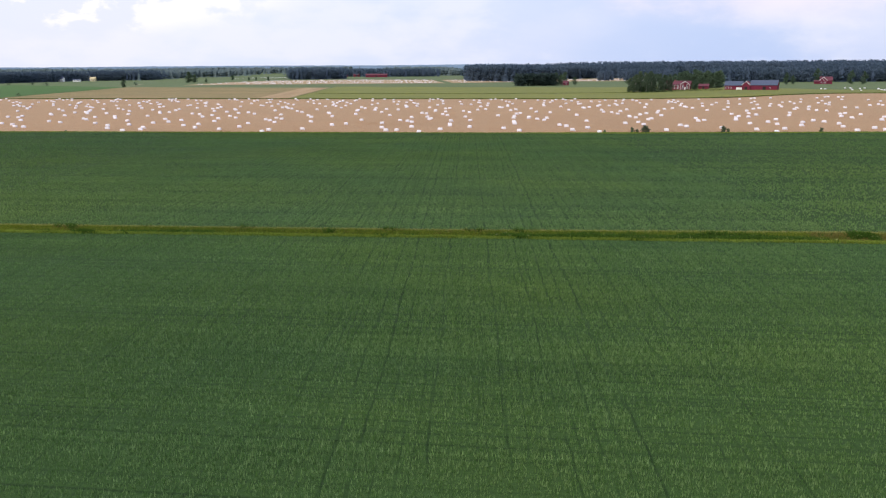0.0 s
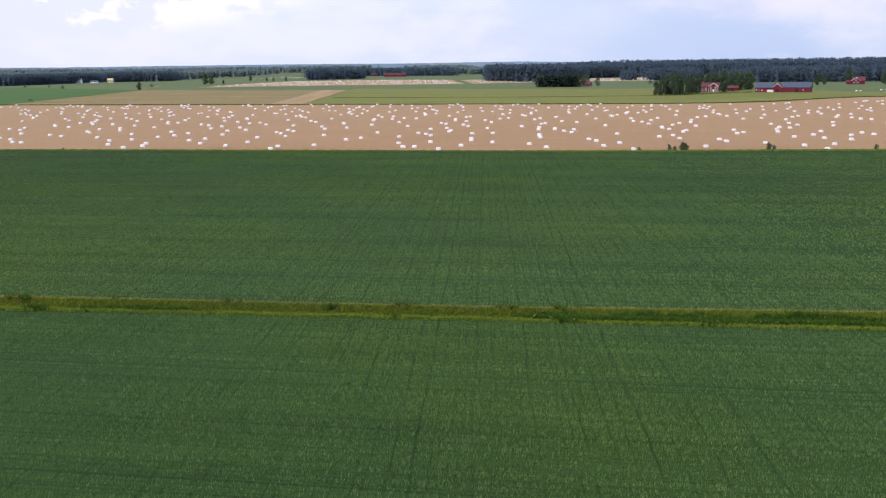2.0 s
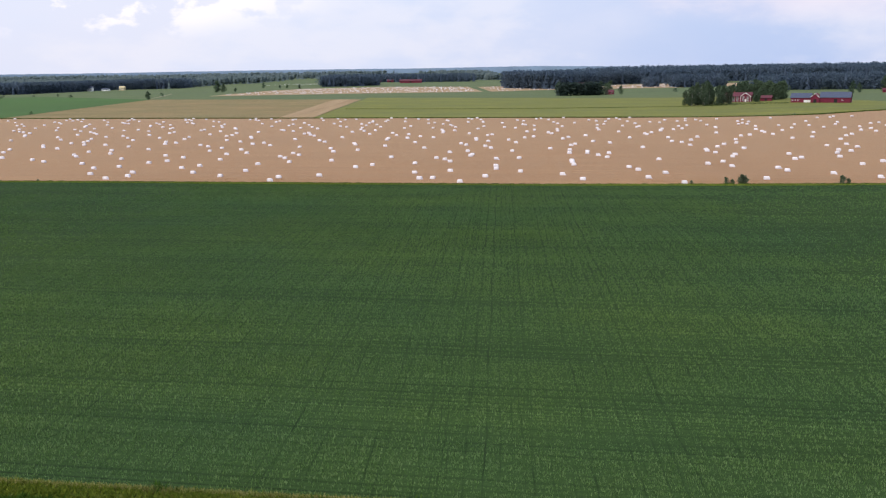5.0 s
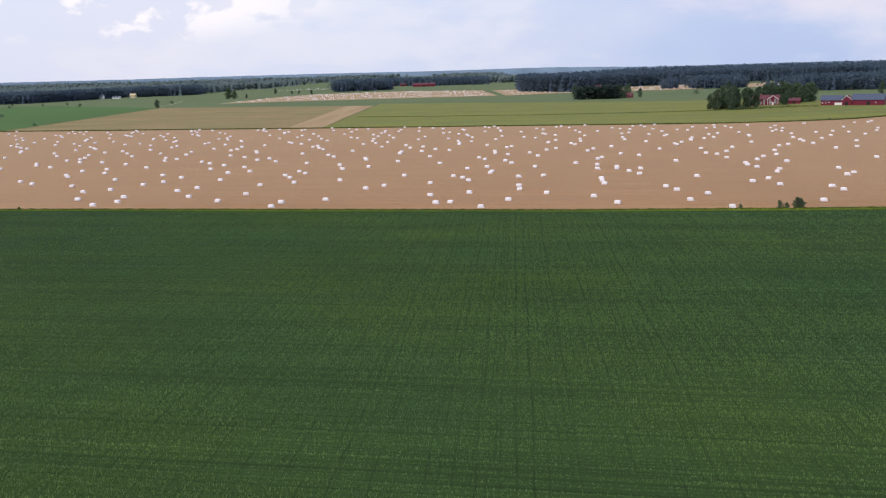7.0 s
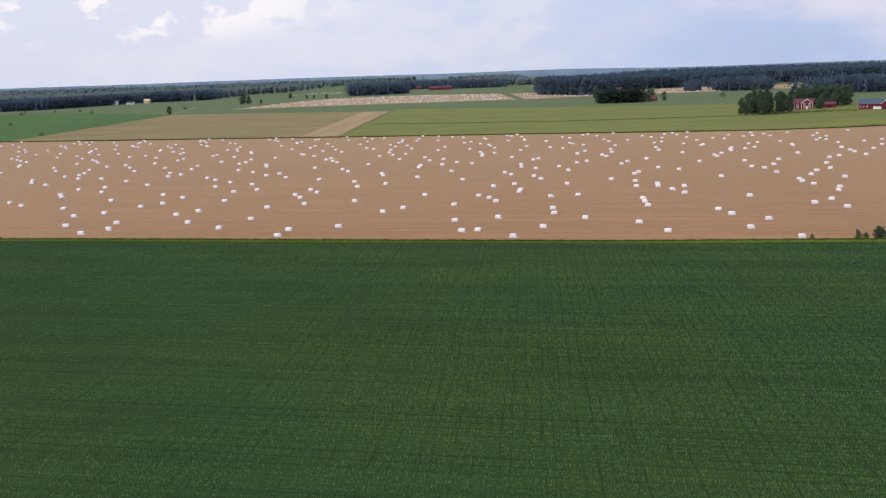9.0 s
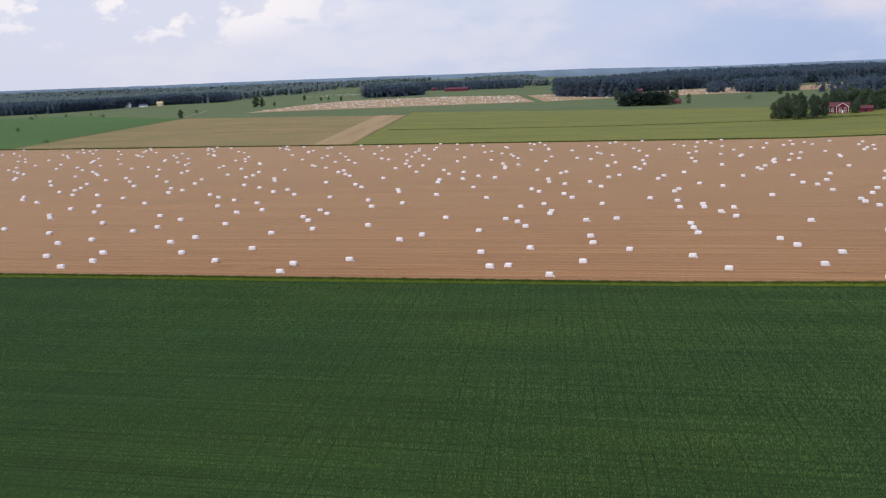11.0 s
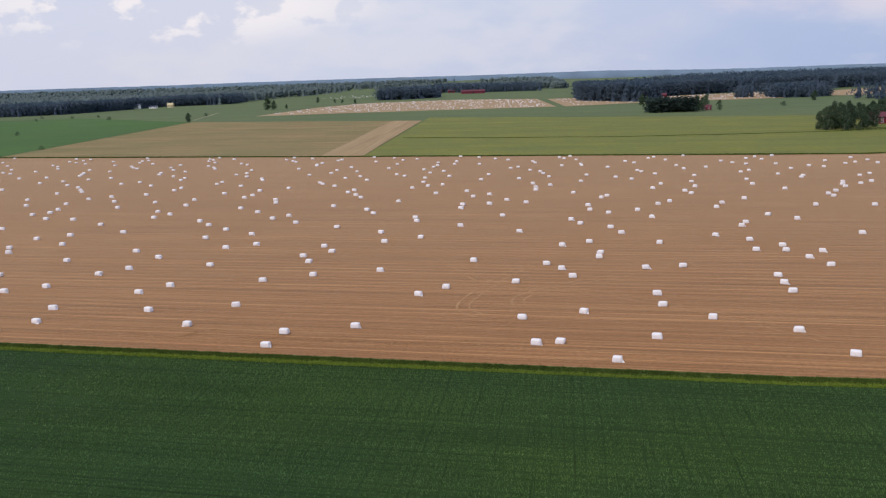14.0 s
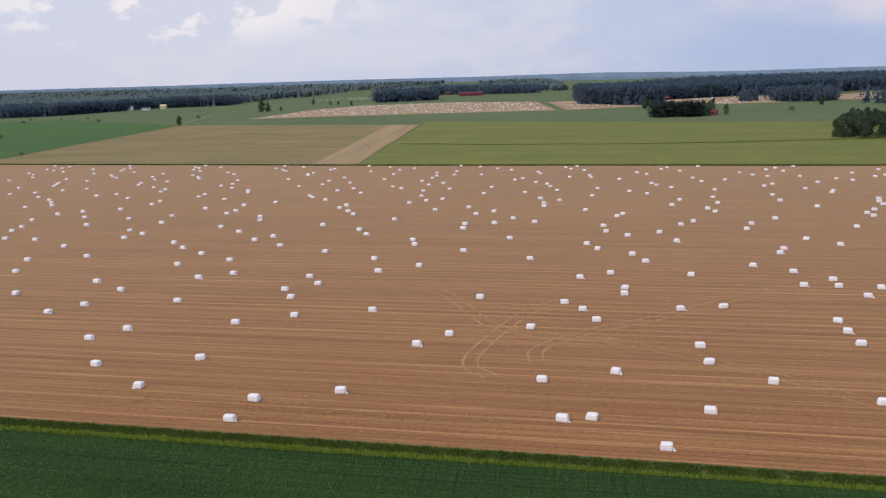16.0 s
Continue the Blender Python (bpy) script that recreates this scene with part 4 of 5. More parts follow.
BALE_ROWS = [
    [(49.2, 284.4), (-6.6, 291.8), (102.4, 280.4), (-57.6, 299.4), (-105.7, 308.3), (25.3, 294.2), (-17.5, 300.0), (128.7, 284.3), (71.4, 291.1), (-14.0, 300.6), (-56.7, 306.5), (42.5, 296.2), (138.1, 285.9), (100.0, 291.4), (-101.4, 313.6), (0.1, 302.8), (-74.2, 311.3), (-46.0, 309.6), (109.9, 294.2), (-114.9, 320.1), (21.1, 306.1), (138.9, 294.9), (91.9, 301.1), (-103.3, 322.7), (-84.8, 320.8), (49.0, 306.6), (-19.7, 314.3), (10.1, 313.6), (-149.2, 332.3), (-70.1, 323.9), (-9.7, 317.6), (131.9, 302.1), (82.3, 308.5), (-153.4, 334.9), (43.0, 314.4), (3.5, 321.9), (-120.5, 336.2), (121.3, 309.9), (-92.5, 334.5), (82.1, 315.7), (41.7, 321.9), (-38.5, 330.7), (-114.0, 340.1), (70.8, 321.1), (115.5, 316.5), (-159.8, 346.9)],
    [(3.6, 329.6), (-88.5, 340.0), (137.0, 317.3), (-34.0, 336.2), (26.8, 330.7), (108.2, 322.6), (65.8, 328.3), (-71.1, 343.8), (-167.6, 354.9), (-130.6, 351.5), (-21.2, 340.2), (-108.6, 351.5), (27.0, 337.1), (128.2, 326.5), (-62.0, 348.2), (71.7, 334.2), (116.8, 329.2), (-10.4, 344.4), (-147.2, 359.9), (136.9, 329.7), (-104.3, 356.7), (-48.9, 351.6), (27.5, 343.3), (54.4, 343.5), (-154.3, 366.6), (94.7, 339.3), (-87.3, 359.4), (-12.3, 351.4), (135.8, 336.4), (4.2, 351.3), (-123.2, 366.2), (11.6, 352.8), (98.1, 343.5), (-66.1, 361.6), (-15.2, 356.5), (161.2, 337.5), (39.7, 352.1), (110.2, 344.5), (-169.5, 375.7), (-30.4, 360.6), (-102.7, 368.9), (124.9, 344.0), (78.7, 349.5), (-69.0, 368.2), (-143.7, 377.4), (-4.1, 362.6)],
    [(37.8, 359.8), (-111.4, 376.7), (81.4, 356.2), (-63.5, 373.0), (98.3, 355.6), (-3.5, 367.4), (-147.0, 383.4), (114.2, 357.1), (-90.6, 379.7), (42.2, 365.9), (157.3, 353.4), (35.2, 367.3), (29.3, 368.4), (76.9, 363.5), (-66.8, 379.7), (-135.3, 387.3), (-84.3, 383.6), (170.7, 355.7), (-11.4, 376.7), (121.1, 363.5), (35.9, 372.9), (75.8, 370.0), (-53.2, 384.4), (-180.7, 398.6), (10.4, 378.1), (-146.8, 395.9), (-5.1, 380.4), (157.3, 362.6), (118.5, 367.3), (-100.5, 393.5), (-187.7, 404.1), (30.6, 380.2), (76.7, 375.4), (-45.1, 389.6), (-140.1, 400.8), (140.1, 371.5), (90.2, 377.5), (-89.9, 398.1), (24.3, 386.7), (-127.2, 404.5), (-184.8, 411.7), (-56.2, 397.7), (3.2, 391.8), (129.1, 378.3), (57.1, 386.5), (170.2, 374.6)],
    [(-21.3, 396.0), (83.3, 385.7), (-166.8, 413.5), (-99.4, 406.2), (163.8, 379.1), (121.1, 384.7), (-69.6, 407.2), (1.3, 399.9), (-175.8, 421.1), (75.4, 393.5), (-36.7, 406.0), (-106.9, 413.9), (-140.1, 418.4), (168.1, 384.5), (33.0, 399.4), (129.7, 389.4), (88.0, 395.1), (-5.8, 406.6), (-82.9, 415.9), (147.6, 391.1), (35.1, 404.5), (-112.1, 421.3), (-179.4, 428.8), (-49.2, 415.0), (94.0, 400.8), (-153.5, 428.6), (-7.9, 413.2), (-163.3, 431.0), (-91.7, 423.9), (48.6, 408.5), (75.3, 406.5), (-50.4, 421.3), (-129.3, 430.0), (13.3, 415.3), (-88.3, 429.0), (-26.3, 422.2), (72.6, 411.4), (43.3, 416.2), (-172.5, 439.9), (-126.6, 435.7), (-63.8, 430.6), (2.7, 423.9), (80.9, 415.9), (-168.9, 444.0), (169.8, 407.2), (136.1, 411.2)],
    [(-100, 437), (98, 416), (-133, 442), (167, 411), (11, 428), (-2, 430), (-67, 438), (-170, 451), (121, 420), (-39, 438), (-108, 446), (33, 431), (-151, 453), (75, 430), (-79, 447), (167, 420), (60, 432), (-209, 461), (130, 424), (-2, 439), (-129, 455), (-187, 462), (-39, 445), (18, 439), (162, 424), (87, 432), (-31, 446), (36, 439), (-20, 447), (-174, 464), (145, 429), (-100, 457), (105, 434), (22, 444), (-143, 464), (-60, 455), (-159, 468), (110, 439), (-26, 454), (44, 447), (150, 436), (-102, 464), (-131, 468), (120, 441), (3, 455), (-195, 477)],
    [(168, 437), (195, 434), (190, 435), (70, 449), (-172, 476), (-74, 466), (-37, 463), (-115, 472), (5, 459), (70, 454), (-166, 481), (100, 453), (139, 448), (-216, 488), (31, 461), (177, 445), (-77, 473), (-32, 468), (120, 452), (-114, 478), (-5, 468), (-50, 473), (74, 460), (-155, 485), (166, 451), (-126, 484), (30, 467), (-81, 480), (-219, 495), (121, 459), (-40, 477), (-193, 494), (61, 468), (-17, 477), (163, 459), (-80, 486), (-185, 497), (131, 463), (-115, 490), (21, 475), (80, 470), (-149, 496), (-60, 489), (35, 478), (-17, 484), (219, 459)],
    [(-189, 504), (213, 460), (-106, 496), (122, 471), (81, 476), (-224, 510), (54, 481), (87, 477), (171, 468), (-149, 503), (-12, 489), (-55, 494), (25, 486), (-90, 500), (-194, 512), (83, 482), (197, 470), (-50, 497), (221, 468), (162, 474), (-127, 506), (-231, 518), (92, 482), (-18, 495), (140, 478), (36, 491), (-165, 513), (-96, 507), (108, 485), (155, 480), (-236, 524), (171, 480), (-139, 514), (-203, 521), (-1, 499), (-58, 506), (55, 494), (-98, 511), (199, 479), (109, 490), (-181, 522), (17, 502), (-139, 520), (74, 497), (185, 485), (-243, 532)],
    [(-37, 510), (128, 492), (-220, 531), (-175, 526), (-81, 517), (-23, 511), (94, 499), (153, 493), (12, 509), (76, 502), (-124, 524), (-212, 535), (140, 496), (-59, 520), (40, 509), (-160, 531), (200, 491), (-12, 515), (-91, 525), (99, 504), (69, 508), (167, 498), (-126, 530), (-246, 544), (149, 501), (109, 506), (2, 518), (-50, 524), (208, 496), (-204, 541), (27, 517), (-161, 538), (-68, 528), (-86, 530), (185, 502), (-35, 527), (125, 509), (58, 517), (129, 509), (-196, 545), (-135, 539), (-14, 526), (-241, 552), (-72, 534), (196, 505), (-229, 553)],
    [(23, 525), (-169, 546), (191, 507), (-109, 540), (62, 522), (-142, 547), (-59, 538), (129, 517), (-15, 534), (174, 514), (22, 530), (-216, 557), (78, 525), (-101, 545), (241, 508), (-179, 555), (-139, 552), (-54, 543), (40, 533), (-19, 540), (91, 529), (-218, 563), (-91, 549), (-181, 562), (213, 518), (135, 527), (49, 537), (-63, 551), (163, 526), (87, 534), (-220, 569), (-258, 574), (-27, 549), (-101, 557), (12, 545), (-171, 565), (131, 532), (39, 545), (-141, 565), (102, 539), (-79, 559), (-24, 553), (-265, 580), (-210, 574), (77, 543), (242, 525)],
    [(114, 539), (66, 545), (-120, 566), (2, 553), (-180, 574), (-250, 582), (-60, 561), (-6, 555), (107, 543), (-97, 568), (-161, 575), (230, 532), (62, 551), (-224, 583), (137, 545), (2, 560), (209, 538), (-59, 568), (98, 551), (114, 550), (-202, 585), (24, 560), (-164, 582), (-269, 594), (-186, 586), (-41, 570), (-245, 593), (59, 559), (-115, 579), (-52, 572), (-206, 590), (-17, 570), (126, 554), (-78, 577), (21, 567), (76, 562), (-169, 589), (-116, 584), (178, 552), (111, 561), (-60, 580), (155, 557), (38, 569), (185, 553), (-151, 591), (223, 550)],
    [(-210, 597), (-18, 576), (71, 568), (-115, 590), (-186, 598), (-52, 584), (198, 557), (-252, 606), (1, 579), (189, 559), (-222, 605), (-156, 598), (-90, 591), (32, 578), (76, 574), (-29, 586), (-258, 613), (239, 558), (-284, 616), (232, 560), (-204, 608), (-130, 600), (-4, 586), (35, 583), (84, 578), (-78, 596), (243, 561), (-172, 607), (235, 563), (-35, 593), (-243, 617), (-110, 602), (48, 586), (-6, 592), (-133, 606), (-72, 600), (-214, 616), (-109, 606), (-301, 628), (-178, 615), (-1, 596), (-43, 602), (-252, 625), (-138, 613), (-84, 608), (-216, 624)],
    [(-233, 627), (-178, 622), (-52, 608), (-259, 632), (-126, 617), (-299, 637), (-95, 616), (-215, 629), (-168, 624), (-182, 628), (-137, 624), (-254, 637), (-179, 634), (-253, 643), (-221, 642), (-264, 649), (-308, 664)],
]


def build_bales():
    rng = np.random.default_rng(71)
    forms = [bale_mesh(i) for i in range(6)]
    bm = bmesh.new()
    prism(bm, [(-0.05, -0.12, 0.0), (0.34, -0.05, 0.0), (0.28, 0.05, 0.05), (-0.05, 0.12, 0.42)], (0.02, 0.06, 0.03))
    bmesh.ops.recalc_face_normals(bm, faces=bm.faces)
    tail = bpy.data.meshes.new("film_tail")
    bm.to_mesh(tail)
    bm.free()
    tail.materials.append(M_WRAP)
    count, rest = 0, []
    for x, y in (p for row in BALE_ROWS for p in row):
        m = pose(x, y, float(lie(x, y)), 0, 0, -ROW_TURN + rng.normal(0, 11))
        if count < 300:
            b = new("wrapped_bale", forms[rng.integers(0, 6)])
            b.matrix_world = m
            if rng.random() < 0.6:
                end = new("film_tail", tail)
                end.parent = b
                end.matrix_local = pose(0.66 if rng.random() < 0.7 else -0.66, rng.uniform(-0.45, -0.2), 0.0, 0, 0, rng.uniform(-30, 30))
            tagged(b, "square straw bale wrapped in white plastic film on stubble", "bale", "bales on the stubble field")
            count += 1
        else:
            rest.append((m, 0))
    far = []
    for x0, x1, y0, y1, k, inside in (
            (-320, 8, 1195, 1600, 520, ((-322, 1190), (-130, 1208), (4, 1208), (-14, 1510), (-138, 1590), (-262, 1545), (-305, 1400))),
            (12, 135, 1205, 1500, 80, ((20, 1215), (119, 1262), (132, 1405), (50, 1500), (8, 1490))),
            (124, 326, 1258, 1490, 170, ((126, 1262), (266, 1275), (325, 1480), (250, 1490), (142, 1440))),
            (340, 600, 1300, 1500, 50, ((340, 1302), (600, 1300), (600, 1490), (464, 1515), (376, 1465))),
            (266, 420, 648, 735, 42, ((266, 660), (420, 648), (420, 735), (300, 735))),
            (-420, -300, 1900, 2150, 60, ((-420, 1900), (-300, 1900), (-300, 2150), (-420, 2150)))):
        poly = np.array(inside)
        made = 0
        while made < k:
            x, y = rng.uniform(x0, x1), rng.uniform(y0, y1)
            a, b = poly, np.roll(poly, -1, 0)
            if ((a[:, 0] - x) * (b[:, 1] - y) - (a[:, 1] - y) * (b[:, 0] - x) > 0).all():
                far.append((pose(x, y, float(lie(x, y)), 0, 0, rng.uniform(0, 180)), 0))
                made += 1
    for name, items, label in (("bale_mass", rest, "white wrapped bales scattered over the back of the stubble"), ("far_bales", far, "white wrapped bales scattered over far fields")):
        vs, fs, base = [], [], 0
        src = bale_mesh(0, 1 if name == "far_bales" else 2)
        v0 = np.array([q.co[:] for q in src.vertices])
        f0 = np.array([list(g.vertices) for g in src.polygons])
        for m, _ in items:
            a = np.array(m)
            vs.append(v0 @ a[:3, :3].T + a[:3, 3]), fs.append(f0 + base)
            base += len(v0)
        tagged(new(name, tri_mesh(name, np.concatenate(vs), np.concatenate(fs), [M_WRAP], smooth=True)), label, "bales", kind="stuff")


build_bales()

# ---- farm ----


def roof_bm(x0, x1, y0, y1, z, rise, over=0.5, thick=0.25, axis="x"):
    """A saddle roof with thick slopes; its ridge runs along axis."""
    bm = bmesh.new()
    if axis == "x":
        c = (y0 + y1) / 2
        k = rise / (c - y0)
        out = [(x0 - over, y0 - over, z - k * over), (x0 - over, c, z + rise), (x0 - over, y1 + over, z - k * over), (x0 - over, y1 + over, z - k * over + thick), (x0 - over, c, z + rise + thick), (x0 - over, y0 - over, z - k * over + thick)]
        prism(bm, out, (x1 - x0 + 2 * over, 0, 0))
    else:
        c = (x0 + x1) / 2
        k = rise / (c - x0)
        out = [(x0 - over, y0 - over, z - k * over), (c, y0 - over, z + rise), (x1 + over, y0 - over, z - k * over), (x1 + over, y0 - over, z - k * over + thick), (c, y0 - over, z + rise + thick), (x0 - over, y0 - over, z - k * over + thick)]
        prism(bm, out, (0, y1 - y0 + 2 * over, 0))
    return bm


def body_bm(x0, x1, y0, y1, z, rise, axis="x"):
    """Walls with gables."""
    bm = bmesh.new()
    if axis == "x":
        prism(bm, [(x0, y0, -0.3), (x0, y1, -0.3), (x0, y1, z), (x0, (y0 + y1) / 2, z + rise), (x0, y0, z)], (x1 - x0, 0, 0))
    else:
        prism(bm, [(x0, y0, -0.3), (x1, y0, -0.3), (x1, y0, z), ((x0 + x1) / 2, y0, z + rise), (x0, y0, z)], (0, y1 - y0, 0))
    return bm


def window(parent, x, y, z, w, h):
    """A window in a wall that faces -y, at its foot's middle."""
    f = 0.14
    win = part("window", boxed((x - w / 2 - f, y - 0.10, z - f, x - w / 2, y + .02, z + h + f), (x + w / 2, y - 0.10, z - f, x + w / 2 + f, y + .02, z + h + f),
                               (x - w / 2, y - 0.10, z - f, x + w / 2, y + .02, z), (x - w / 2, y - 0.10, z + h, x + w / 2, y + .02, z + h + f),
                               (x - 0.05, y - 0.09, z, x + 0.05, y + .02, z + h)), M_WHITE, parent, "white painted window frame")
    part("pane", boxed((x - w / 2, y - 0.05, z, x + w / 2, y + .01, z + h)), M_GLASS, win)


def gable_trim(parent, x0, x1, y, z, rise):
    c = (x0 + x1) / 2
    for a in (x0 - .4, x1 + .4):
        bm = bmesh.new()
        e = z - rise / (c - x0) * 0.4
        prism(bm, [(a, y, e - .25), (c, y, z + rise - .25), (c, y, z + rise + .2), (a, y, e + .2)], (0, 0.12, 0))
        part("bargeboard", bm, M_WHITE, parent, "white bargeboard")


def at(name, x, y, turn, label, category, size=1.0):
    e = new(name)
    e.matrix_world = pose(x, y, float(lie(x, y)), 0, 0, turn) @ Matrix.Diagonal((size, size, size, 1))
    return tagged(e, label, category)


def build_farm():
    # the large barn
    e = at("barn", 235, 706, -28, "long red wooden barn with a dark slate roof", "barn", 0.72)
    part("wall", body_bm(0, 27, 0, 12, 5.0, 4.8), M_RED, e)
    part("roof", roof_bm(0, 27, 0, 12, 5.0, 4.8), M_ROOF_DARK, e)
    part("wall", body_bm(-8, 0, -2.5, 12, 5.2, 3.6, "y"), M_RED, e)
    part("roof", roof_bm(-8, -0.6, -2.5, 12, 5.2, 3.6, 0.4, 0.25, "y"), M_ROOF_DARK, e)
    gable_trim(e, -8, 0, -3.06, 5.2, 3.6)
    part("wall", body_bm(-27, -8, 3, 13, 4.6, 4.0), M_RED, e)
    part("roof", roof_bm(-27, -8.5, 3, 13, 4.6, 4.0), M_ROOF_DARK, e)
    part("cladding", boxed((-15, 2.9, 0, -8.4, 3.02, 2.3)), M_WHITE, e, "white plastered wall")
    # solid panel: the doorway's inner shade is its near-black colour
    part("door", boxed((12.5, -0.12, 0, 15.5, 0.02, 3.4)), M_DARK, e, "near-black panel standing for the shade in a doorway")
    part("door", boxed((-5.4, -2.62, 0, -2.6, -2.48, 3.2)), M_DARK, e, "dark barn door")
    window(e, 20, 0, 2.0, 0.9, 0.8)
    for i in range(3):
        window(e, -25.5 + 2.7 * i, 3, 1.6, 0.9, 1.1)
    # the farmhouse
    e = at("farmhouse", 194, 757, -20, "red wooden farmhouse with white corners and windows", "house", 1.0)
    part("wall", body_bm(-10, 9, 0, 8.5, 4.2, 2.5), M_RED, e)
    part("roof", roof_bm(-10, 9, 0, 8.5, 4.2, 2.5), M_ROOF_RED, e)
    part("wall", body_bm(1.5, 8.5, -2.5, 3.5, 4.2, 2.5, "y"), M_RED, e)
    part("roof", roof_bm(1.5, 8.5, -2.5, 4, 4.2, 2.5, 0.4, 0.25, "y"), M_ROOF_RED, e)
    gable_trim(e, 1.5, 8.5, -3.06, 4.2, 2.5)
    part("chimney", boxed((-4, 3.8, 5.8, -3.2, 4.6, 7.8)), M_ASPHALT, e)
    for x in (-10, 1.5, 8.5):
        part("corner_board", boxed((x - .12, (-2.6 if x > 0 else -0.1), 0, x + .12, (-2.46 if x > 0 else 0.03), 4.1)), M_WHITE, e, "white corner board")
    for z in (0.7, 2.65):
        for x in (-8.5, -6.0, -3.5, -1.0):
            window(e, x, 0, z, 1.1, 1.15)
        for x in (3.4, 6.6):
            window(e, x, -2.5, z, 1.1, 1.15)
    part("door", boxed((4.5, -2.62, 0, 5.5, -2.47, 2.1)), M_WHITE, e, "white front door")
    # a shed between the trees
    e = at("shed", 213, 754, -25, "small red wooden shed under the trees", "shed", 0.8)
    part("wall", body_bm(-5, 5, 0, 6, 2.8, 2.0), M_RED, e)
    part("roof", roof_bm(-5, 5, 0, 6, 2.8, 2.0), M_ROOF_RED, e)
    part("door", boxed((-1, -0.1, 0, 1, 0.02, 2.2)), M_DARK, e)
    # the small house with the tiled roof
    e = at("cottage", 372, 905, -20, "red wooden cottage with a pale red tiled roof", "house", 0.85)
    part("wall", body_bm(-4, 9, 0, 9, 4.0, 3.8), M_RED, e)
    part("roof", roof_bm(-4, 9, 0, 9, 4.0, 3.8), M_ROOF_RED, e)
    part("wall", body_bm(-4.5, 3.5, -3, 3, 4.0, 3.6, "y"), M_RED, e)
    part("roof", roof_bm(-4.5, 3.5, -3, 3.4, 4.0, 3.6, 0.4, 0.25, "y"), M_ROOF_RED, e)
    gable_trim(e, -4.5, 3.5, -3.56, 4.0, 3.6)
    part("annex", body_bm(-10, -4.6, 1, 6, 2.6, 1.4), M_RED, e)
    part("annex_roof", roof_bm(-10, -5.1, 1, 6, 2.6, 1.4, 0.4), M_ROOF_RED, e)
    for x, z in ((-2.2, 0.9), (1.2, 0.9), (-0.5, 4.0)):
        window(e, x, -3, z, 1.3, 1.5)
    # far red buildings behind the wood
    for x, y, w, d, h in ((-135, 2010, 46, 12, 7), (-222, 2165, 20, 9, 6), (-190, 2150, 14, 8, 6), (152, 1428, 12, 7, 5)):
        e = at("far_barn", x, y, 0, "far red wooden farm building", "barn")
        part("wall", body_bm(-w / 2, w / 2, 0, d, h * 0.6, h * 0.4), M_RED, e)
        part("roof", roof_bm(-w / 2, w / 2, 0, d, h * 0.6, h * 0.4), M_ROOF_RED, e)
        part("door", boxed((-1.5, -0.1, 0, 1.5, 0.02, h * 0.45)), M_DARK, e)
    # pale houses at the edge of the left wood
    for x, y, w, h, mat, label in ((-655, 1622, 9, 8, M_WHITE, "white house at the edge of the wood"), (-632, 1632, 12, 4, M_WHITE, "low white outbuilding by the wood"), (-612, 1655, 9, 7, M_YELLOW, "yellow house at the edge of the wood")):
        e = at("house", x, y, 0, label, "house")
        part("wall", body_bm(-w / 2, w / 2, 0, 8, h * 0.65, h * 0.35), mat, e)
        part("roof", roof_bm(-w / 2, w / 2, 0, 8, h * 0.65, h * 0.35), M_ROOF_DARK if mat is M_WHITE else M_YELLOW, e)
        for q in (-0.25, 0.25):
            window(e, q * w, 0, 1.0, 1.2, 1.4)
    # a cottage among the trees of the planted clump
    e = at("cottage", 137, 1024, -15, "red cottage with a tiled roof among trees", "house", 0.75)
    part("wall", body_bm(-5, 5, 0, 8, 3.0, 2.8), M_RED, e)
    part("roof", roof_bm(-5, 5, 0, 8, 3.0, 2.8), M_ROOF_RED, e)
    for q in (-2.5, 2.5):
        window(e, q, 0, 1.0, 1.2, 1.3)


build_farm()

# ---- single trees and bushes ----


def build_hedge():
    """A low clipped hedge along the front of the farm."""
    rng = np.random.default_rng(91)
    u = np.linspace(0, 1, 46)
    x, y = np.interp(u, [0, 0.4, 0.75, 1], [156, 178, 197, 212]), np.interp(u, [0, 0.4, 0.75, 1], [714, 715, 711, 702])
    e = new("hedge")
    e.location = (x[0], y[0], float(lie(x[0], y[0])))
    tagged(e, "long low dark green hedge in front of the farm", "hedge")
    v = np.concatenate([foliage(rng, (a - x[0], b - y[0], 0.7 + float(lie(a, b)) - float(lie(x[0], y[0]))), (0.9, 0.7, 0.65), 60, 0.28) for a, b in zip(x, y)])
    leaves = new("leaves", tri_mesh("leaves", v, np.arange(len(v)).reshape(-1, 3), [M_HEDGE]))
    leaves.parent = e


M_HEDGE = leaf_material("hedge_leaves", (0.03, 0.06, 0.025), (0.06, 0.095, 0.035))
build_hedge()

for i, (x, y, h) in enumerate([(150, 735, 11), (153, 729, 14), (158, 735, 16), (161, 726, 12), (167, 736, 16), (172, 730, 14), (177, 736, 13), (155, 740, 13), (164, 742, 15), (170, 744, 14), (182, 738, 13)]):
    tree("birch", x, y, h, h * 0.27, M_BIRCH, M_BARK_WHITE, "tall birch with a loose green crown", 100 + i, 0.06, 13, 240, size=0.55)
for i, (x, y, h) in enumerate([(212, 800, 14), (218, 794, 15), (226, 790, 14), (233, 780, 14), (216, 772, 11), (224, 770, 12), (205, 748, 8), (196, 806, 11), (207, 792, 14), (230, 800, 13), (203, 786, 13), (199, 792, 12)]):
    tree("garden_tree", x, y, h, h * 0.42, M_BROAD, M_BARK, "broad green tree beside the farmhouse", 120 + i, 0.06, 14, 260, size=0.75)
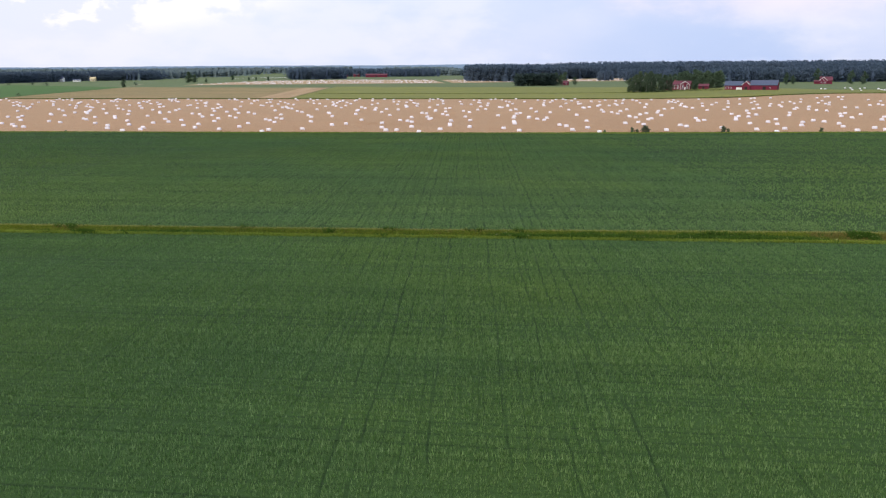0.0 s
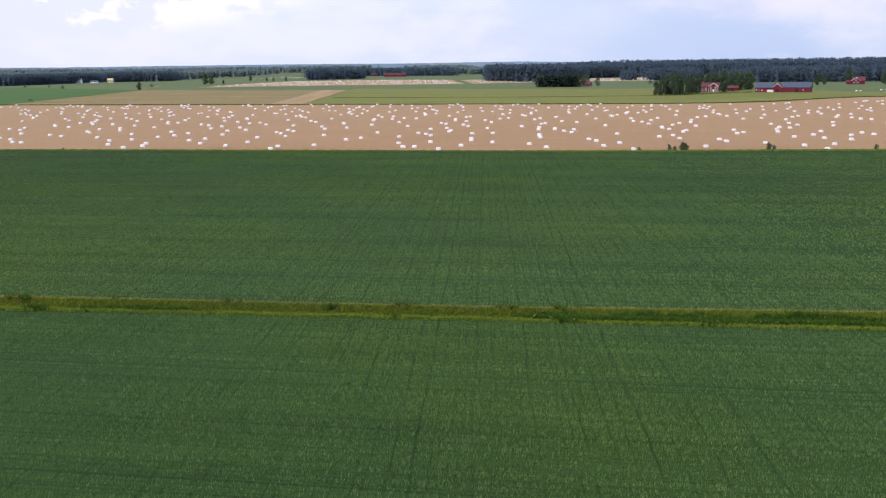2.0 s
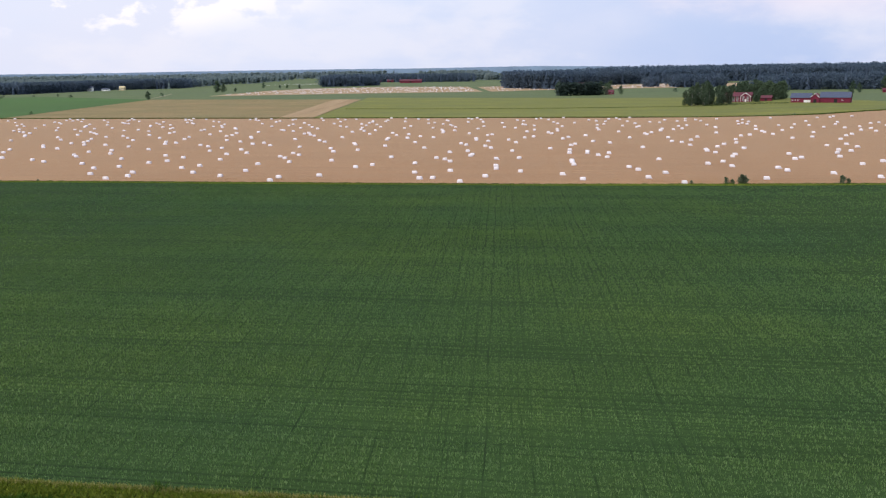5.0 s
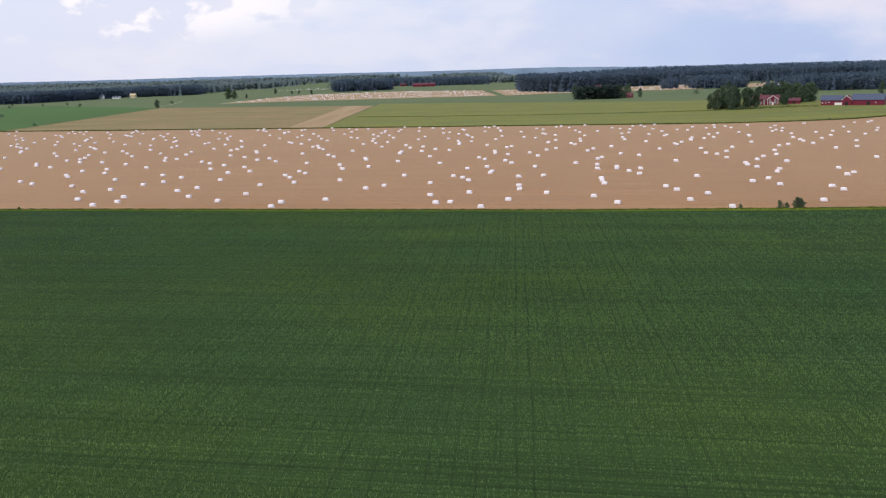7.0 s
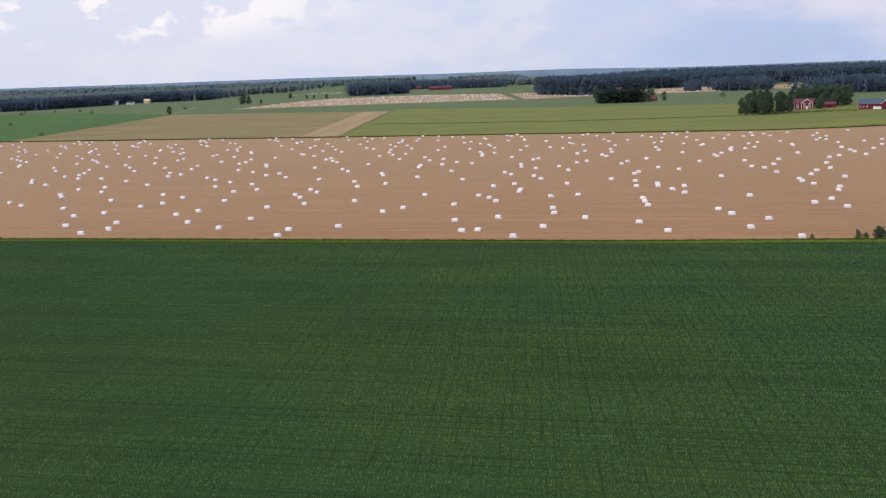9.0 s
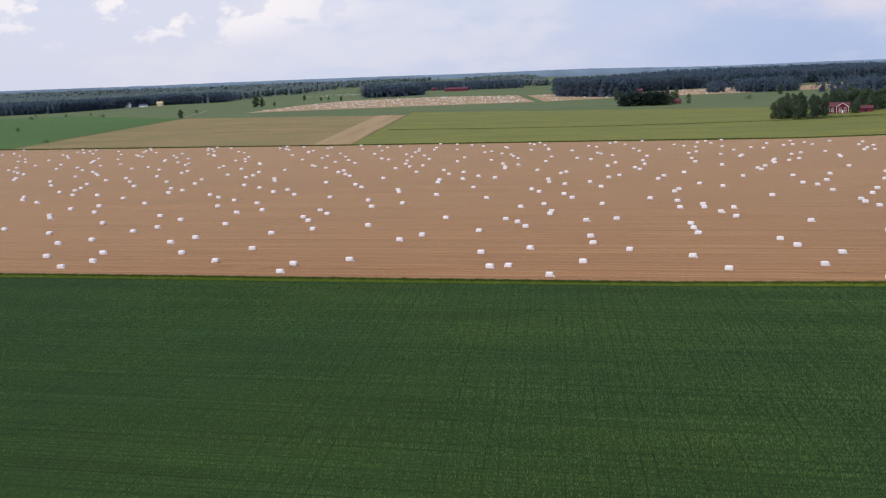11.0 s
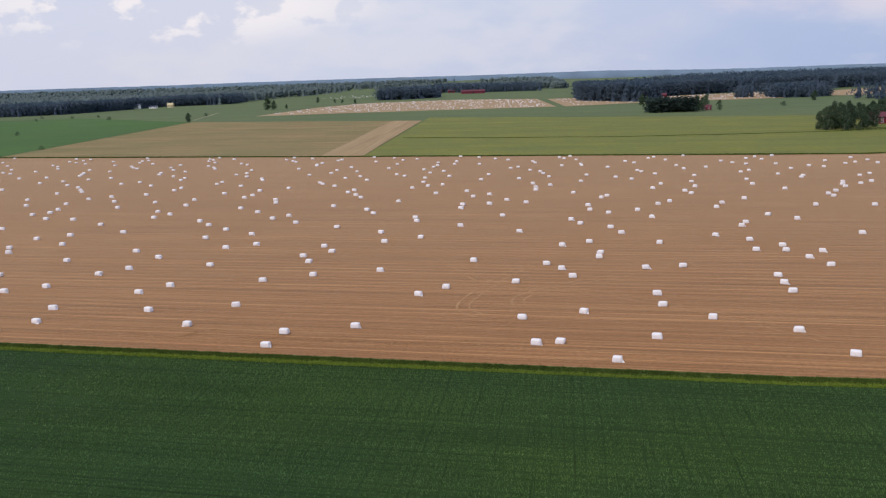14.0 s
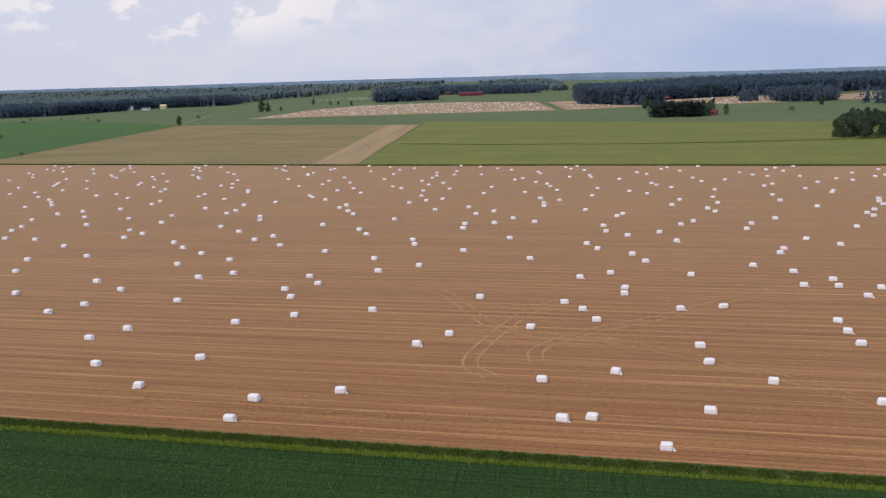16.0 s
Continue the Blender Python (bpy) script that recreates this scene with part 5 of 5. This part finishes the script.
for i, (x, y, h) in enumerate([(330, 890, 11), (342, 905, 9), (392, 890, 13), (400, 880, 12), (380, 940, 15)]):
    tree("tree", x, y, h, h * 0.3, M_BROAD, M_BARK, "green tree by the cottage and its field", 140 + i, 0.06, 12, 140, size=0.62)


def build_clump():
    p = []
    rng = np.random.default_rng(81)
    for i in range(110):
        p.append((84 + 40 * rng.random(), 1000 + 26 * rng.random()))
    wood("planted_clump", np.array(p), rng.uniform(12, 15.5, len(p)), [M_CLUMP, M_CLUMP], 0.12, "dense dark planted clump of young trees", 82, 1.9)


build_clump()
for i, (x, y, h) in enumerate([(126, 1008, 14), (131, 1013, 12), (139, 1034, 14), (148, 1022, 9)]):
    tree("tree", x, y, h, h * 0.36, M_BROAD, M_BARK, "round green tree beside the planted clump", 160 + i, 0.05, 12, 140, size=0.62)
for i, (x, y, h) in enumerate([(-366, 1087, 9), (-600, 1215, 4), (-584, 1270, 4), (-500, 1192, 5), (-452, 917, 4), (-331, 735, 3), (-374, 1401, 16), (-366, 1404, 12), (-352, 1415, 6), (-399, 1230, 5), (-371, 1685, 9), (-330, 1625, 6), (-318, 1626, 6), (-286, 1568, 7), (207, 1036, 5), (270, 1160, 10), (99, 1190, 11), (104, 1186, 9), (-560, 1290, 4), (-640, 1300, 4)]):
    tree("field_tree" if h > 5 else "bush", x, y, h if h > 5 else h * 0.75, h * (0.36 if h > 5 else 0.72), M_BROAD, M_BARK, "lone green tree in the open fields" if h > 5 else "low round bush in the open field", 180 + i, 0.03, 10, 120, "tree" if h > 5 else "bush", 0.95)
for i, (x, y, h) in enumerate([(58.6, 281.6, 1.9), (60.2, 281.8, 1.4), (62.4, 281.4, 2.6), (63.2, 281.9, 2.2), (86, 279.8, 2.3), (87.2, 279.4, 1.6), (115, 278.2, 1.7), (50.4, 282.4, 1.2), (-123, 304.4, 0.9), (176, 581, 1.3)]):
    tree("bush", x, y, h, h * 0.42, M_BIRCH, M_BARK, "leafy bush on the verge between crop and stubble", 220 + i, 0.02, 8, 70, "bush", 1.5)
